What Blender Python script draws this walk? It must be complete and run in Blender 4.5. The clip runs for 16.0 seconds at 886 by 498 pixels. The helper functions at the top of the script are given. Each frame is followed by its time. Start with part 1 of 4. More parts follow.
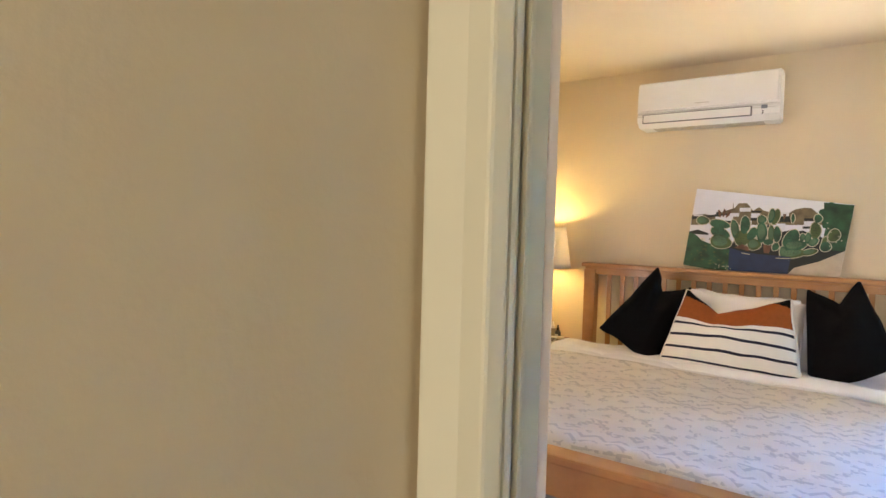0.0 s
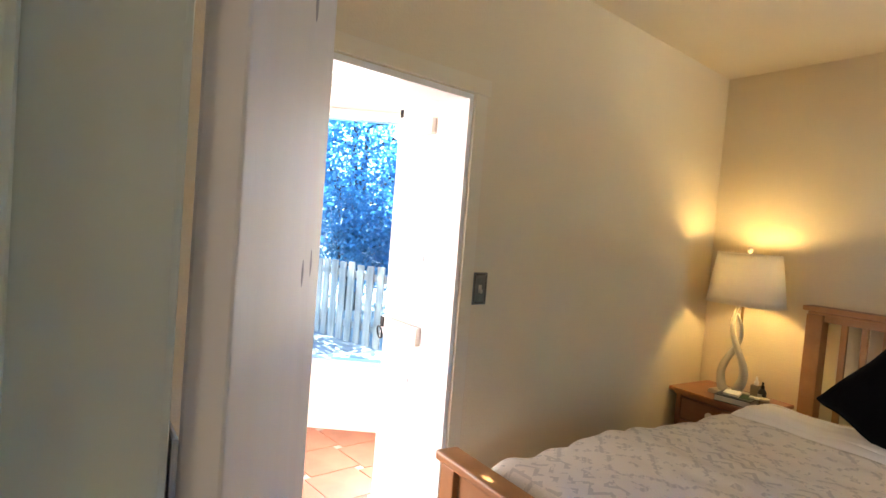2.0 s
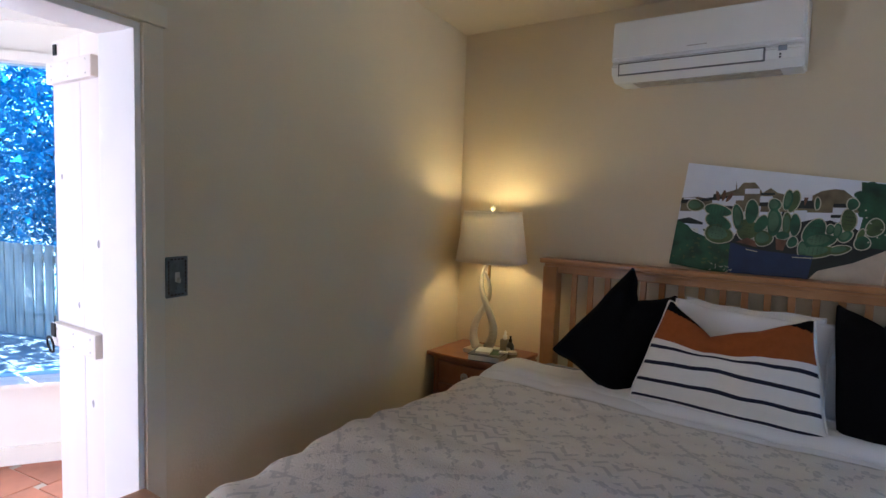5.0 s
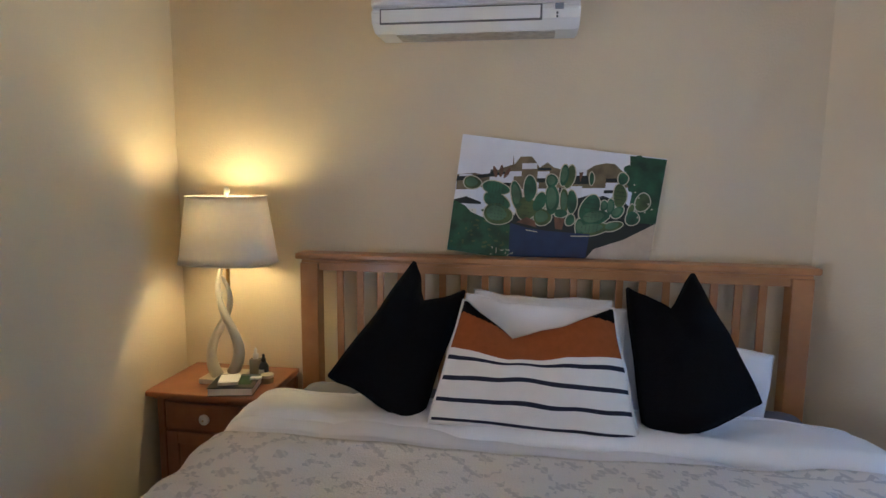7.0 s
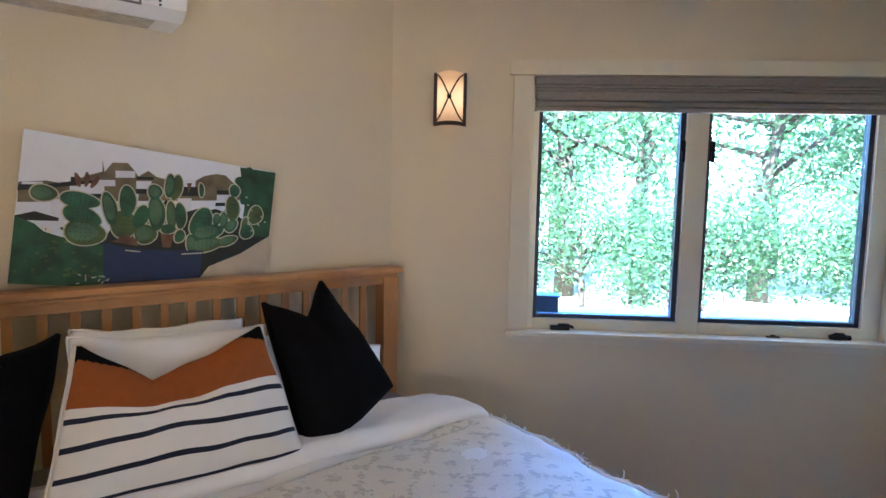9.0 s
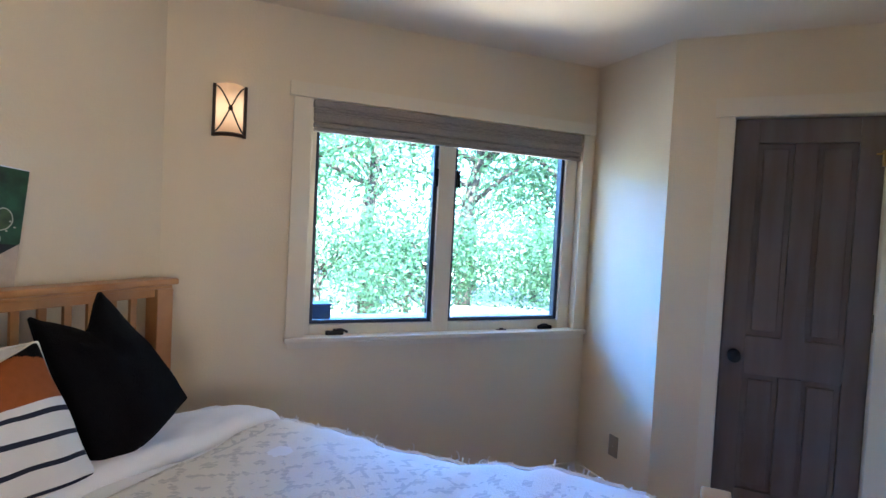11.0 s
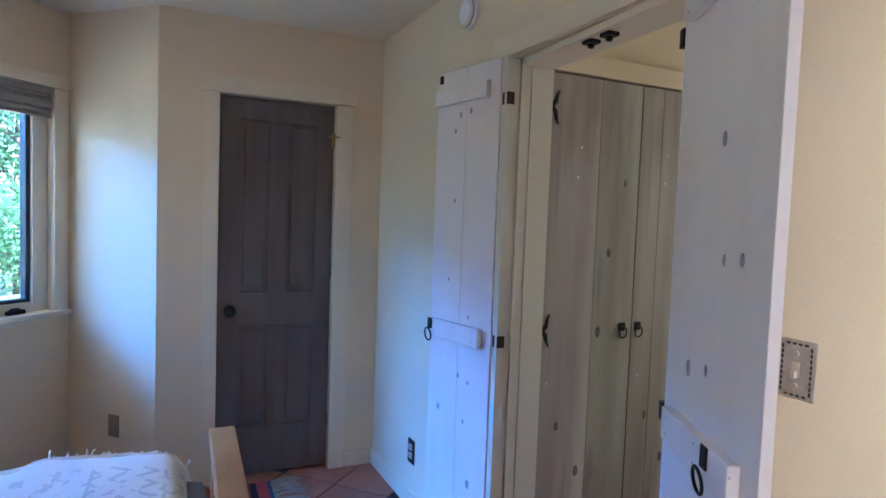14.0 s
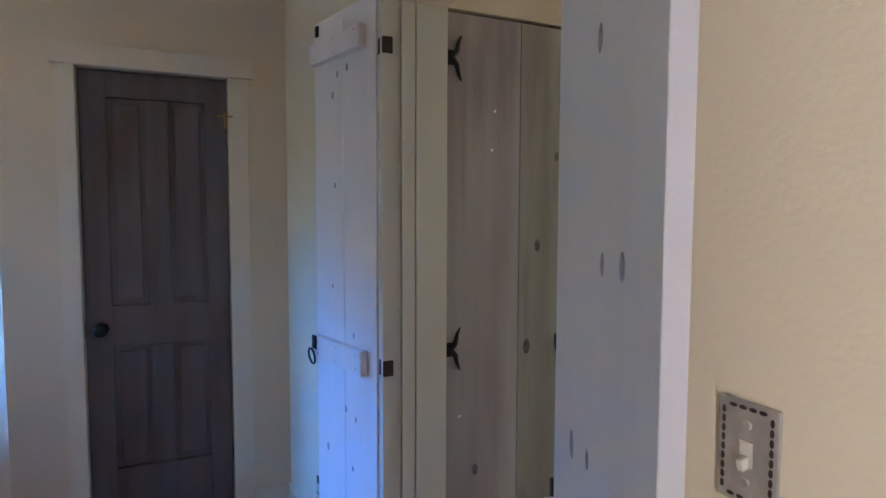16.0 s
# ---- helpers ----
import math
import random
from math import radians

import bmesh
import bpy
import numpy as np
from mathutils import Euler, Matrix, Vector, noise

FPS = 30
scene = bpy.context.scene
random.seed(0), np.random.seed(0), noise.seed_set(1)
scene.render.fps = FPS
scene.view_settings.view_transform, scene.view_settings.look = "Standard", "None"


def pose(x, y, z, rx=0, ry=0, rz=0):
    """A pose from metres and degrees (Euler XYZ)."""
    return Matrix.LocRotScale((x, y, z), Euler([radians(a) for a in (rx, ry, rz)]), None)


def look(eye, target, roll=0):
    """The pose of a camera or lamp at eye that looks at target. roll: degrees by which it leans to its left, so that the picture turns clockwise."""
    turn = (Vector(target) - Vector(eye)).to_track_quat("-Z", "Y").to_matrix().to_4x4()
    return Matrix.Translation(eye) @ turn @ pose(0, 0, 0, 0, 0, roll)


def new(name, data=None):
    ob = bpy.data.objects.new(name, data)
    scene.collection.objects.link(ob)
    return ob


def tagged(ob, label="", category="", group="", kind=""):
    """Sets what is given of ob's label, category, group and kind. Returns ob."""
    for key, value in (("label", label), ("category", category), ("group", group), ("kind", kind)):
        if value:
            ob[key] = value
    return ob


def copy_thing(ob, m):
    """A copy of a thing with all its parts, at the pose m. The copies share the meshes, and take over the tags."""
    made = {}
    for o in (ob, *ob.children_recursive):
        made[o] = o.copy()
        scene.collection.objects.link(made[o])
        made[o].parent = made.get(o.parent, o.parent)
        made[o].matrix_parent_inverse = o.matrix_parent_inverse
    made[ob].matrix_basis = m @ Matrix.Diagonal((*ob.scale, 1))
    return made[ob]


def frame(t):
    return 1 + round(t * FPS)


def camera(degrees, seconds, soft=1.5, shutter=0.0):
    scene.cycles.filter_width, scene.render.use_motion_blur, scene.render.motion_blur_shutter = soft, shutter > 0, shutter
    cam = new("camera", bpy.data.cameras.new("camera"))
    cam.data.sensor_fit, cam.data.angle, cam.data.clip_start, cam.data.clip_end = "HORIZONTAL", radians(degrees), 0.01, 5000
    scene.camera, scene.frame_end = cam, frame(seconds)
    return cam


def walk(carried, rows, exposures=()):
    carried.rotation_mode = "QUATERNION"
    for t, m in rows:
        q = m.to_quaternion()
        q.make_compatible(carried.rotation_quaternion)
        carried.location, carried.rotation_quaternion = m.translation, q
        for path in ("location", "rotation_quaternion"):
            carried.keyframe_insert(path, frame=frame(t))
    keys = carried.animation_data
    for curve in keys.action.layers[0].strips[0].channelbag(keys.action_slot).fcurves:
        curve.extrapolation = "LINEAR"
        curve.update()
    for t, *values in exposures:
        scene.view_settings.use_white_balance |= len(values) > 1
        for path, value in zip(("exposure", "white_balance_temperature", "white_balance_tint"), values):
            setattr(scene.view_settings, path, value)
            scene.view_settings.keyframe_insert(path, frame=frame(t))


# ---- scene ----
cam = camera(75.3, 16.0)
METRES, EYE, TILT, LEAN, TURN = 3.6, 1.5, 0.0, 0.0, 34.3
PATH = [
    (0, (0.018, 0.101, 1.414), (-1.132, 1.736, 1.329), 1.5),
    (0.5, (0.014, 0.278, 1.423), (-1.103, 1.934, 1.318), 1.7),
    (1, (-0.004, 0.442, 1.429), (-1.181, 2.057, 1.349), 1.8),
    (1.5, (0.013, 0.569, 1.432), (-1.465, 1.915, 1.352), 2.2),
    (2, (0.0, 0.682, 1.44), (-1.68, 1.765, 1.356), 4.6),
    (2.5, (-0.013, 0.746, 1.444), (-1.72, 1.785, 1.35), 4.4),
    (3, (-0.053, 0.791, 1.436), (-1.722, 1.89, 1.358), 2.6),
    (3.5, (-0.08, 0.825, 1.431), (-1.647, 2.066, 1.361), 1.6),
    (4, (-0.102, 0.861, 1.408), (-1.529, 2.261, 1.353), 0.7),
    (4.3, (-0.096, 0.92, 1.411), (-1.429, 2.41, 1.334), 1.3),
    (4.5, (-0.1, 0.943, 1.42), (-1.366, 2.488, 1.32), 0.9),
    (4.7, (-0.097, 0.985, 1.436), (-1.319, 2.562, 1.305), 1.2),
    (6.8, (-0.41, 1.484, 1.501), (-0.856, 3.419, 1.264), 0.5),
    (7, (-0.465, 1.548, 1.509), (-0.769, 3.508, 1.254), 0.5),
    (7.5, (-0.559, 1.655, 1.473), (-0.458, 3.639, 1.24), 0.8),
    (8, (-0.66, 1.72, 1.481), (-0.09, 3.621, 1.235), 0.3),
    (8.5, (-0.751, 1.73, 1.479), (0.238, 3.458, 1.286), -0.4),
    (9, (-0.841, 1.704, 1.493), (0.393, 3.268, 1.314), 1.2),
    (9.5, (-0.969, 1.666, 1.49), (0.516, 2.994, 1.313), 2.0),
    (9.7, (-0.994, 1.667, 1.507), (0.558, 2.917, 1.339), 2.0),
    (11.8, (-1.231, 1.827, 1.412), (0.732, 2.205, 1.349), 0.9),
    (12, (-1.193, 1.825, 1.404), (0.794, 2.043, 1.329), 0.0),
    (12.5, (-1.192, 1.83, 1.417), (0.796, 1.625, 1.34), 1.6),
    (13, (-1.233, 1.846, 1.43), (0.689, 1.296, 1.374), 2.1),
    (13.5, (-1.275, 1.847, 1.439), (0.594, 1.141, 1.346), 1.8),
    (13.6, (-1.28, 1.833, 1.433), (0.583, 1.113, 1.331), 2.0),
    (14, (-1.299, 1.798, 1.444), (0.528, 0.991, 1.34), 2.1),
    (14.5, (-1.314, 1.625, 1.434), (0.535, 0.872, 1.325), 0.8),
    (15, (-1.334, 1.441, 1.436), (0.525, 0.715, 1.306), 2.1),
    (15.5, (-1.242, 1.337, 1.436), (0.599, 0.566, 1.31), 0.8),
    (16, (-0.98, 1.248, 1.438), (0.843, 0.435, 1.309), 0.2),
]
walk(cam, [(t, look(eye, target, roll)) for t, eye, target, roll in PATH], [(0, 4.5, 6450, 10), (1.2, 4.25, 6500, 10), (2.2, 3.75, 6150, 10), (3.2, 3.1, 5150, 10), (4.5, 2.95, 4950, 10), (7, 3.52, 5000, 10), (9, 3.8, 5600, 10), (12, 3.82, 5400, 10), (13.5, 3.85, 5300, 10), (15, 3.68, 4900, 10), (16, 3.5, 5200, 10)])
# world, sun, large lights
world = bpy.data.worlds.new("world"); scene.world = world; world.use_nodes = True
wn = world.node_tree
sky = wn.nodes.new("ShaderNodeTexSky"); sky.sky_type = 'NISHITA'; sky.sun_disc = False
sky.ozone_density = 5.0; sky.dust_density = .3; sky.sun_elevation = radians(52); sky.sun_rotation = radians(245)
wn.nodes["Background"].inputs["Strength"].default_value = 0.15
wn.links.new(sky.outputs[0], wn.nodes["Background"].inputs["Color"])
sun = new("sun", bpy.data.lights.new("sun", 'SUN')); sun.data.energy = 5.0; sun.data.angle = radians(0.5); sun.data.color = (1, .95, .87)
sun.matrix_world = look((-9.5, -4.5, 13.5), (0, 0, 0))


def area(name, eye, target, w, h, power, color):
    o = new(name, bpy.data.lights.new(name, 'AREA')); o.data.shape = 'RECTANGLE'; o.data.size = w; o.data.size_y = h
    o.data.energy = power; o.data.color = color; o.matrix_world = look(eye, target); return o


def bulb(name, p, power, color, r=.03):
    o = new(name, bpy.data.lights.new(name, 'POINT')); o.data.energy = power; o.data.color = color; o.data.shadow_soft_size = r; o.location = p
    return o


# ---- materials ----
def nodes(m):
    nt = m.node_tree
    def mth(op, a, b=None, c=None):
        n = nt.nodes.new("ShaderNodeMath"); n.operation = op
        for k, v in enumerate((a, b, c)):
            if v is None:
                continue
            if isinstance(v, (int, float)):
                n.inputs[k].default_value = v
            else:
                nt.links.new(v, n.inputs[k])
        return n.outputs[0]
    return nt, mth


def mat(name, color, rough=.6, metal=0.0, var=.12, scale=6.0, bump=.0, bscale=60.0, stretch=(1, 1, 1), color2=None, coat=0.0, fine=.0, space="Object"):
    m = bpy.data.materials.new(name); m.use_nodes = True; nt = m.node_tree; b = nt.nodes["Principled BSDF"]
    b.inputs["Roughness"].default_value = rough; b.inputs["Metallic"].default_value = metal; b.inputs["Coat Weight"].default_value = coat
    tc = nt.nodes.new("ShaderNodeTexCoord"); mp = nt.nodes.new("ShaderNodeMapping"); mp.inputs["Scale"].default_value = stretch
    nt.links.new(tc.outputs[space], mp.inputs[0])
    n1 = nt.nodes.new("ShaderNodeTexNoise"); n1.inputs["Scale"].default_value = scale; n1.inputs["Detail"].default_value = 6
    nt.links.new(mp.outputs[0], n1.inputs["Vector"])
    mix = nt.nodes.new("ShaderNodeMix"); mix.data_type = 'RGBA'
    c2 = color2 or tuple(c * (1 - var * 2) for c in color)
    mix.inputs[6].default_value = (*color, 1); mix.inputs[7].default_value = (*c2, 1)
    rp = nt.nodes.new("ShaderNodeMapRange"); rp.inputs[1].default_value = .35; rp.inputs[2].default_value = .7
    nt.links.new(n1.outputs[0], rp.inputs[0]); nt.links.new(rp.outputs[0], mix.inputs[0]); nt.links.new(mix.outputs[2], b.inputs["Base Color"])
    if bump:
        n2 = nt.nodes.new("ShaderNodeTexNoise"); n2.inputs["Scale"].default_value = bscale; n2.inputs["Detail"].default_value = 4
        nt.links.new(mp.outputs[0], n2.inputs["Vector"])
        bp = nt.nodes.new("ShaderNodeBump"); bp.inputs["Strength"].default_value = bump; bp.inputs["Distance"].default_value = .004
        nt.links.new(n2.outputs[0], bp.inputs["Height"]); nt.links.new(bp.outputs[0], b.inputs["Normal"])
    return m


M_wall = mat("cream wall paint", (.72, .61, .42), .6, var=.02, scale=2, bump=.3, bscale=110)
M_ceil = mat("ceiling paint", (.70, .60, .44), .8, var=.02, scale=2, bump=.2, bscale=70)
M_trim = mat("trim paint", (.73, .645, .48), .45, var=.02, scale=3, bump=.1, bscale=20)
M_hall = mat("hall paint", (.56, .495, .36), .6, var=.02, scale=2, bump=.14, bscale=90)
M_jamb = mat("pale green grey trim paint", (.62, .62, .51), .5, var=.02, scale=3, bump=.1, bscale=20)
M_darkdoor = mat("dark stained door", (.125, .107, .102), .5, scale=3, stretch=(4, 4, .5), bump=.08, bscale=40, color2=(.085, .062, .048))
M_white_wood = mat("whitewashed pine", (.74, .69, .66), .55, var=.035, scale=2.5, stretch=(4, 4, .5), bump=.06, bscale=30)
M_grey_wood = mat("grey washed planks", (.235, .21, .20), .6, scale=1.5, stretch=(5, 5, .55), bump=.15, bscale=30, color2=(.37, .38, .35), var=.12)
M_bedwood = mat("honey cherry wood", (.48, .235, .08), .4, scale=4, stretch=(2, 2, 2), bump=.05, bscale=60, color2=(.38, .165, .05), coat=.15)
M_nightwood = mat("red cherry wood", (.30, .118, .048), .38, scale=4, stretch=(2, 2, 2), color2=(.22, .075, .03), coat=.2)
M_black = mat("black knit", (.004, .004, .005), 1.0, var=.1, scale=90, bump=.9, bscale=220)
M_rust = mat("rust cloth", (.30, .085, .022), .9, var=.06, scale=50, bump=.4, bscale=300)
M_cream = mat("cream cloth", (.74, .70, .64), .9, var=.02, scale=20, bump=.3, bscale=300)
M_navy = mat("navy stripe", (.025, .028, .045), .9, var=.1, scale=60)
M_sheet = mat("white cotton", (.84, .82, .81), .9, var=.02, scale=5, bump=.35, bscale=14)
M_grey_sheet = mat("grey sheet", (.2, .2, .23), .9, var=.04, scale=10)
for _m in (M_black, M_rust, M_cream, M_navy, M_sheet):
    _m.node_tree.nodes["Principled BSDF"].inputs["Specular IOR Level"].default_value = .12
M_iron = mat("black iron", (.015, .014, .014), .5, .6, var=.2, scale=40, bump=.2)
M_bronze = mat("brown iron", (.055, .035, .025), .5, .5, var=.2, scale=40, bump=.2)
M_plastic = mat("white plastic", (.78, .78, .77), .35, var=.01)
M_dark = mat("dark gap", (.02, .02, .022), .6)
M_brass = mat("brass", (.45, .28, .09), .35, .9)
M_pewter = mat("pewter", (.58, .55, .51), .42, .75, var=.15, scale=30, bump=.2)
M_dark_pewter = mat("aged pewter", (.20, .20, .19), .45, .7, var=.2, scale=30, bump=.2)
M_ivory = mat("ivory resin", (.62, .56, .45), .5, var=.06, scale=12, bump=.15)
M_blind = mat("grey woven shade", (.30, .265, .235), .9, var=.12, scale=60, stretch=(1, 1, 6))
M_bluevinyl = mat("window frame bronze", (.03, .035, .05), .4)
M_terra = mat("terracotta", (.42, .17, .10), .5, var=.15, scale=5)
M_woodfloor = mat("hardwood", (.36, .19, .09), .4, scale=4, var=.15, bump=.1)
M_deck = mat("deck boards", (.30, .25, .21), .8, scale=3, var=.2)
M_fence = mat("weathered fence", (.50, .38, .29), .85, scale=3, stretch=(6, 6, .6), var=.2)
M_ground = mat("dry ground", (.36, .31, .24), .95, scale=1, var=.2)
M_leaf = mat("leaves", (.12, .20, .12), .35, scale=1.5, color2=(.06, .12, .07), var=.2)
M_bark = mat("bark", (.12, .09, .07), .9, scale=8, var=.25, bump=.5)
M_glass = bpy.data.materials.new("glass"); M_glass.use_nodes = True
_b = M_glass.node_tree.nodes["Principled BSDF"]; _b.inputs["Transmission Weight"].default_value = 1; _b.inputs["Roughness"].default_value = 0; _b.inputs["IOR"].default_value = 1.12

_n, _f = nodes(M_grey_wood); _b2 = _n.nodes["Principled BSDF"]; _src = _b2.inputs["Base Color"].links[0].from_socket
_oi = _n.nodes.new("ShaderNodeObjectInfo"); _tc = _n.nodes.new("ShaderNodeTexCoord"); _mp = _n.nodes.new("ShaderNodeMapping"); _mp.inputs["Scale"].default_value = (9, 9, 1.1)
_nz = _n.nodes.new("ShaderNodeTexNoise"); _nz.inputs["Scale"].default_value = 1.3; _nz.inputs["Detail"].default_value = 5; _n.links.new(_tc.outputs["Object"], _mp.inputs[0]); _n.links.new(_mp.outputs[0], _nz.inputs["Vector"])
_m1 = _n.nodes.new("ShaderNodeMix"); _m1.data_type = 'RGBA'; _m1.blend_type = 'MULTIPLY'; _m1.inputs[0].default_value = 1; _n.links.new(_src, _m1.inputs[6])
_m2 = _n.nodes.new("ShaderNodeMix"); _m2.data_type = 'RGBA'; _m2.inputs[6].default_value = (.94, .98, .90, 1); _m2.inputs[7].default_value = (1.0, .91, .92, 1); _n.links.new(_oi.outputs["Random"], _m2.inputs[0]); _n.links.new(_m2.outputs[2], _m1.inputs[7])
_m3 = _n.nodes.new("ShaderNodeMix"); _m3.data_type = 'RGBA'; _m3.inputs[7].default_value = (.13, .115, .115, 1); _n.links.new(_m1.outputs[2], _m3.inputs[6])
_n.links.new(_f('MULTIPLY', _f('GREATER_THAN', _nz.outputs[0], .57), _f('MULTIPLY', _f('SUBTRACT', _nz.outputs[0], .57), 4.0)), _m3.inputs[0]); _n.links.new(_m3.outputs[2], _b2.inputs["Base Color"])
# blue cast of the daylight outside is put into the sunroom pane's colour
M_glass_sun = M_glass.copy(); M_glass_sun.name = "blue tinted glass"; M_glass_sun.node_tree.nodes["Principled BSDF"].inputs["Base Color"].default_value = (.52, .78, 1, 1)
# a weaker cyan daylight cast is put into the clear glass too
_b.inputs["Base Color"].default_value = (.80, .96, 1, 1)


def emit(name, color, strength):
    m = bpy.data.materials.new(name); m.use_nodes = True; b = m.node_tree.nodes["Principled BSDF"]
    b.inputs["Base Color"].default_value = (*color, 1); b.inputs["Emission Color"].default_value = (*color, 1); b.inputs["Emission Strength"].default_value = strength
    return m


M_blanket = mat("woven blanket", (.74, .69, .62), .95, var=.02, scale=8, bump=.6, bscale=160)


def blanket_pattern(m):
    nt, f = nodes(m); b = nt.nodes["Principled BSDF"]; base = b.inputs["Base Color"].links[0].from_socket
    tc = nt.nodes.new("ShaderNodeTexCoord"); sp = nt.nodes.new("ShaderNodeSeparateXYZ"); nt.links.new(tc.outputs["Object"], sp.inputs[0])
    x, y = sp.outputs[0], sp.outputs[1]
    tri = f('PINGPONG', x, .04)
    zig = f('LESS_THAN', f('PINGPONG', f('ADD', y, f('MULTIPLY', tri, 1.2)), .032), .011)
    step = f('SNAP', f('PINGPONG', x, .115), .019); sy = f('SNAP', f('PINGPONG', y, .10), .0155)
    sm = f('ADD', step, sy)
    ring = f('LESS_THAN', f('PINGPONG', f('ADD', sm, .006), .046), .015)
    dash = f('LESS_THAN', f('PINGPONG', f('ADD', x, y), .014), .009)
    dia = f('MULTIPLY', ring, f('ADD', .5, f('MULTIPLY', dash, .5)))
    band = f('GREATER_THAN', f('PINGPONG', f('ADD', y, .04), .33), .085)
    rule = f('LESS_THAN', f('ABSOLUTE', f('SUBTRACT', f('PINGPONG', f('ADD', y, .04), .33), .090)), .005)
    pat = f('MAXIMUM', f('ADD', f('MULTIPLY', dia, band), f('MULTIPLY', zig, f('SUBTRACT', 1.0, band))), rule)
    nz = nt.nodes.new("ShaderNodeTexNoise"); nz.inputs["Scale"].default_value = 30; nt.links.new(tc.outputs["Object"], nz.inputs["Vector"])
    brk = f('GREATER_THAN', nz.outputs[0], .47)
    pat = f('MULTIPLY', pat, f('LESS_THAN', x, .50))
    pat = f('MULTIPLY', f('MINIMUM', pat, 1.0), f('MULTIPLY', brk, .50))
    mx = nt.nodes.new("ShaderNodeMix"); mx.data_type = 'RGBA'; nt.links.new(pat, mx.inputs[0]); nt.links.new(base, mx.inputs[6]); mx.inputs[7].default_value = (.36, .34, .33, 1)
    nt.links.new(mx.outputs[2], b.inputs["Base Color"])


blanket_pattern(M_blanket)


def see_through(m, amount, color):
    """Adds light passed through a thin sheet, as linen and leaves do."""
    nt = m.node_tree; b = nt.nodes["Principled BSDF"]; out = nt.nodes["Material Output"]
    tr = nt.nodes.new("ShaderNodeBsdfTranslucent"); tr.inputs["Color"].default_value = (*color, 1); mx = nt.nodes.new("ShaderNodeMixShader"); mx.inputs[0].default_value = amount
    nt.links.new(b.outputs[0], mx.inputs[1]); nt.links.new(tr.outputs[0], mx.inputs[2]); nt.links.new(mx.outputs[0], out.inputs["Surface"])


see_through(M_leaf, .5, (.12, .24, .09))
# copy of the leaves with the blue of skylit shade in its colour
M_leaf_blue = mat("leaves with blue light cast", (.11, .20, .27), .35, scale=1.5, color2=(.06, .12, .16), var=.2); see_through(M_leaf_blue, .6, (.08, .26, .42))
P = {k: mat("paint " + k, c, .6, var=v, scale=18) for k, c, v in (
    ("sky", (.78, .79, .84), .02), ("hill", (.22, .17, .09), .25), ("house", (.74, .75, .80), .06), ("foliage", (.025, .10, .04), .35), ("cactus", (.035, .13, .06), .3),
    ("olive", (.09, .14, .04), .3), ("pale", (.10, .20, .10), .25), ("outline", (.55, .50, .36), .05), ("planter", (.012, .03, .09), .15), ("dark", (.01, .018, .014), .2), ("sand", (.55, .46, .34), .1), ("clay", (.2, .09, .045), .3))}
M_knot = mat("pine knot", (0.400, 0.370, 0.390), .6, var=.3, scale=60)
M_grey_knot = mat("grey plank knot", (.13, .12, .12), .6, var=.3, scale=60)
M_blue_metal = mat("navy metal", (.03, .06, .16), .4)
M_shade = mat("linen shade", (.70, .65, .58), .9, var=.02, scale=40, bump=.3, bscale=300)
see_through(M_shade, .2, (.8, .74, .64))
M_amber = emit("sconce glass", (.85, .50, .25), .6)
_n, _f = nodes(M_amber); _tc = _n.nodes.new("ShaderNodeTexCoord"); _vm = _n.nodes.new("ShaderNodeVectorMath"); _vm.operation = 'LENGTH'
_n.links.new(_tc.outputs["Object"], _vm.inputs[0])
_n.links.new(_f('MAXIMUM', _f('MULTIPLY_ADD', _vm.outputs["Value"], -1.7, .22), .035), _n.nodes["Principled BSDF"].inputs["Emission Strength"])
M_glassy = mat("bottle glass", (.32, .28, .2), .1, var=.02)
M_label = mat("dark bottle", (.03, .03, .035), .3)
M_rug = mat("red woven rug", (.28, .04, .035), .95, scale=14, color2=(.03, .09, .16), bump=.8, bscale=120)
_n, _f = nodes(M_rug); _tc = _n.nodes.new("ShaderNodeTexCoord"); _sp = _n.nodes.new("ShaderNodeSeparateXYZ"); _n.links.new(_tc.outputs["Object"], _sp.inputs[0])
_b = _n.nodes["Principled BSDF"]; _mx = _n.nodes.new("ShaderNodeMix"); _mx.data_type = 'RGBA'; _mx.inputs[6].default_value = (.34, .05, .045, 1); _mx.inputs[7].default_value = (.02, .02, .03, 1)
_n.links.new(_f('LESS_THAN', _f('PINGPONG', _sp.outputs[1], .045), .016), _mx.inputs[0])
_m2 = _n.nodes.new("ShaderNodeMix"); _m2.data_type = 'RGBA'; _m2.inputs[7].default_value = (.04, .10, .20, 1); _n.links.new(_mx.outputs[2], _m2.inputs[6])
_n.links.new(_f('LESS_THAN', _f('PINGPONG', _f('ADD', _sp.outputs[1], .03), .125), .028), _m2.inputs[0]); _n.links.new(_m2.outputs[2], _b.inputs["Base Color"])
M_fringe = mat("grey fringe", (.42, .41, .38), .95)
M_beam = mat("dark rough beam", (.10, .07, .055), .9, var=.3, scale=9)
M_sunwall = mat("sunroom white", (.8, .78, .76), .6, var=.02)


# ---- mesh helpers ----
def part(name, bm, material, parent=None, label="", smooth=False):
    me = bpy.data.meshes.new(name); bm.normal_update(); bm.to_mesh(me); bm.free()
    for m in (material if isinstance(material, (list, tuple)) else [material]):
        me.materials.append(m)
    if smooth:
        for p in me.polygons:
            p.use_smooth = True
    o = new(name, me)
    if parent:
        o.parent = parent
    if label:
        o["label"] = label
    return o


def thing(name, m=None, label="", category="", group=""):
    o = new(name); o.matrix_world = m or Matrix()
    return tagged(o, label, category, group)


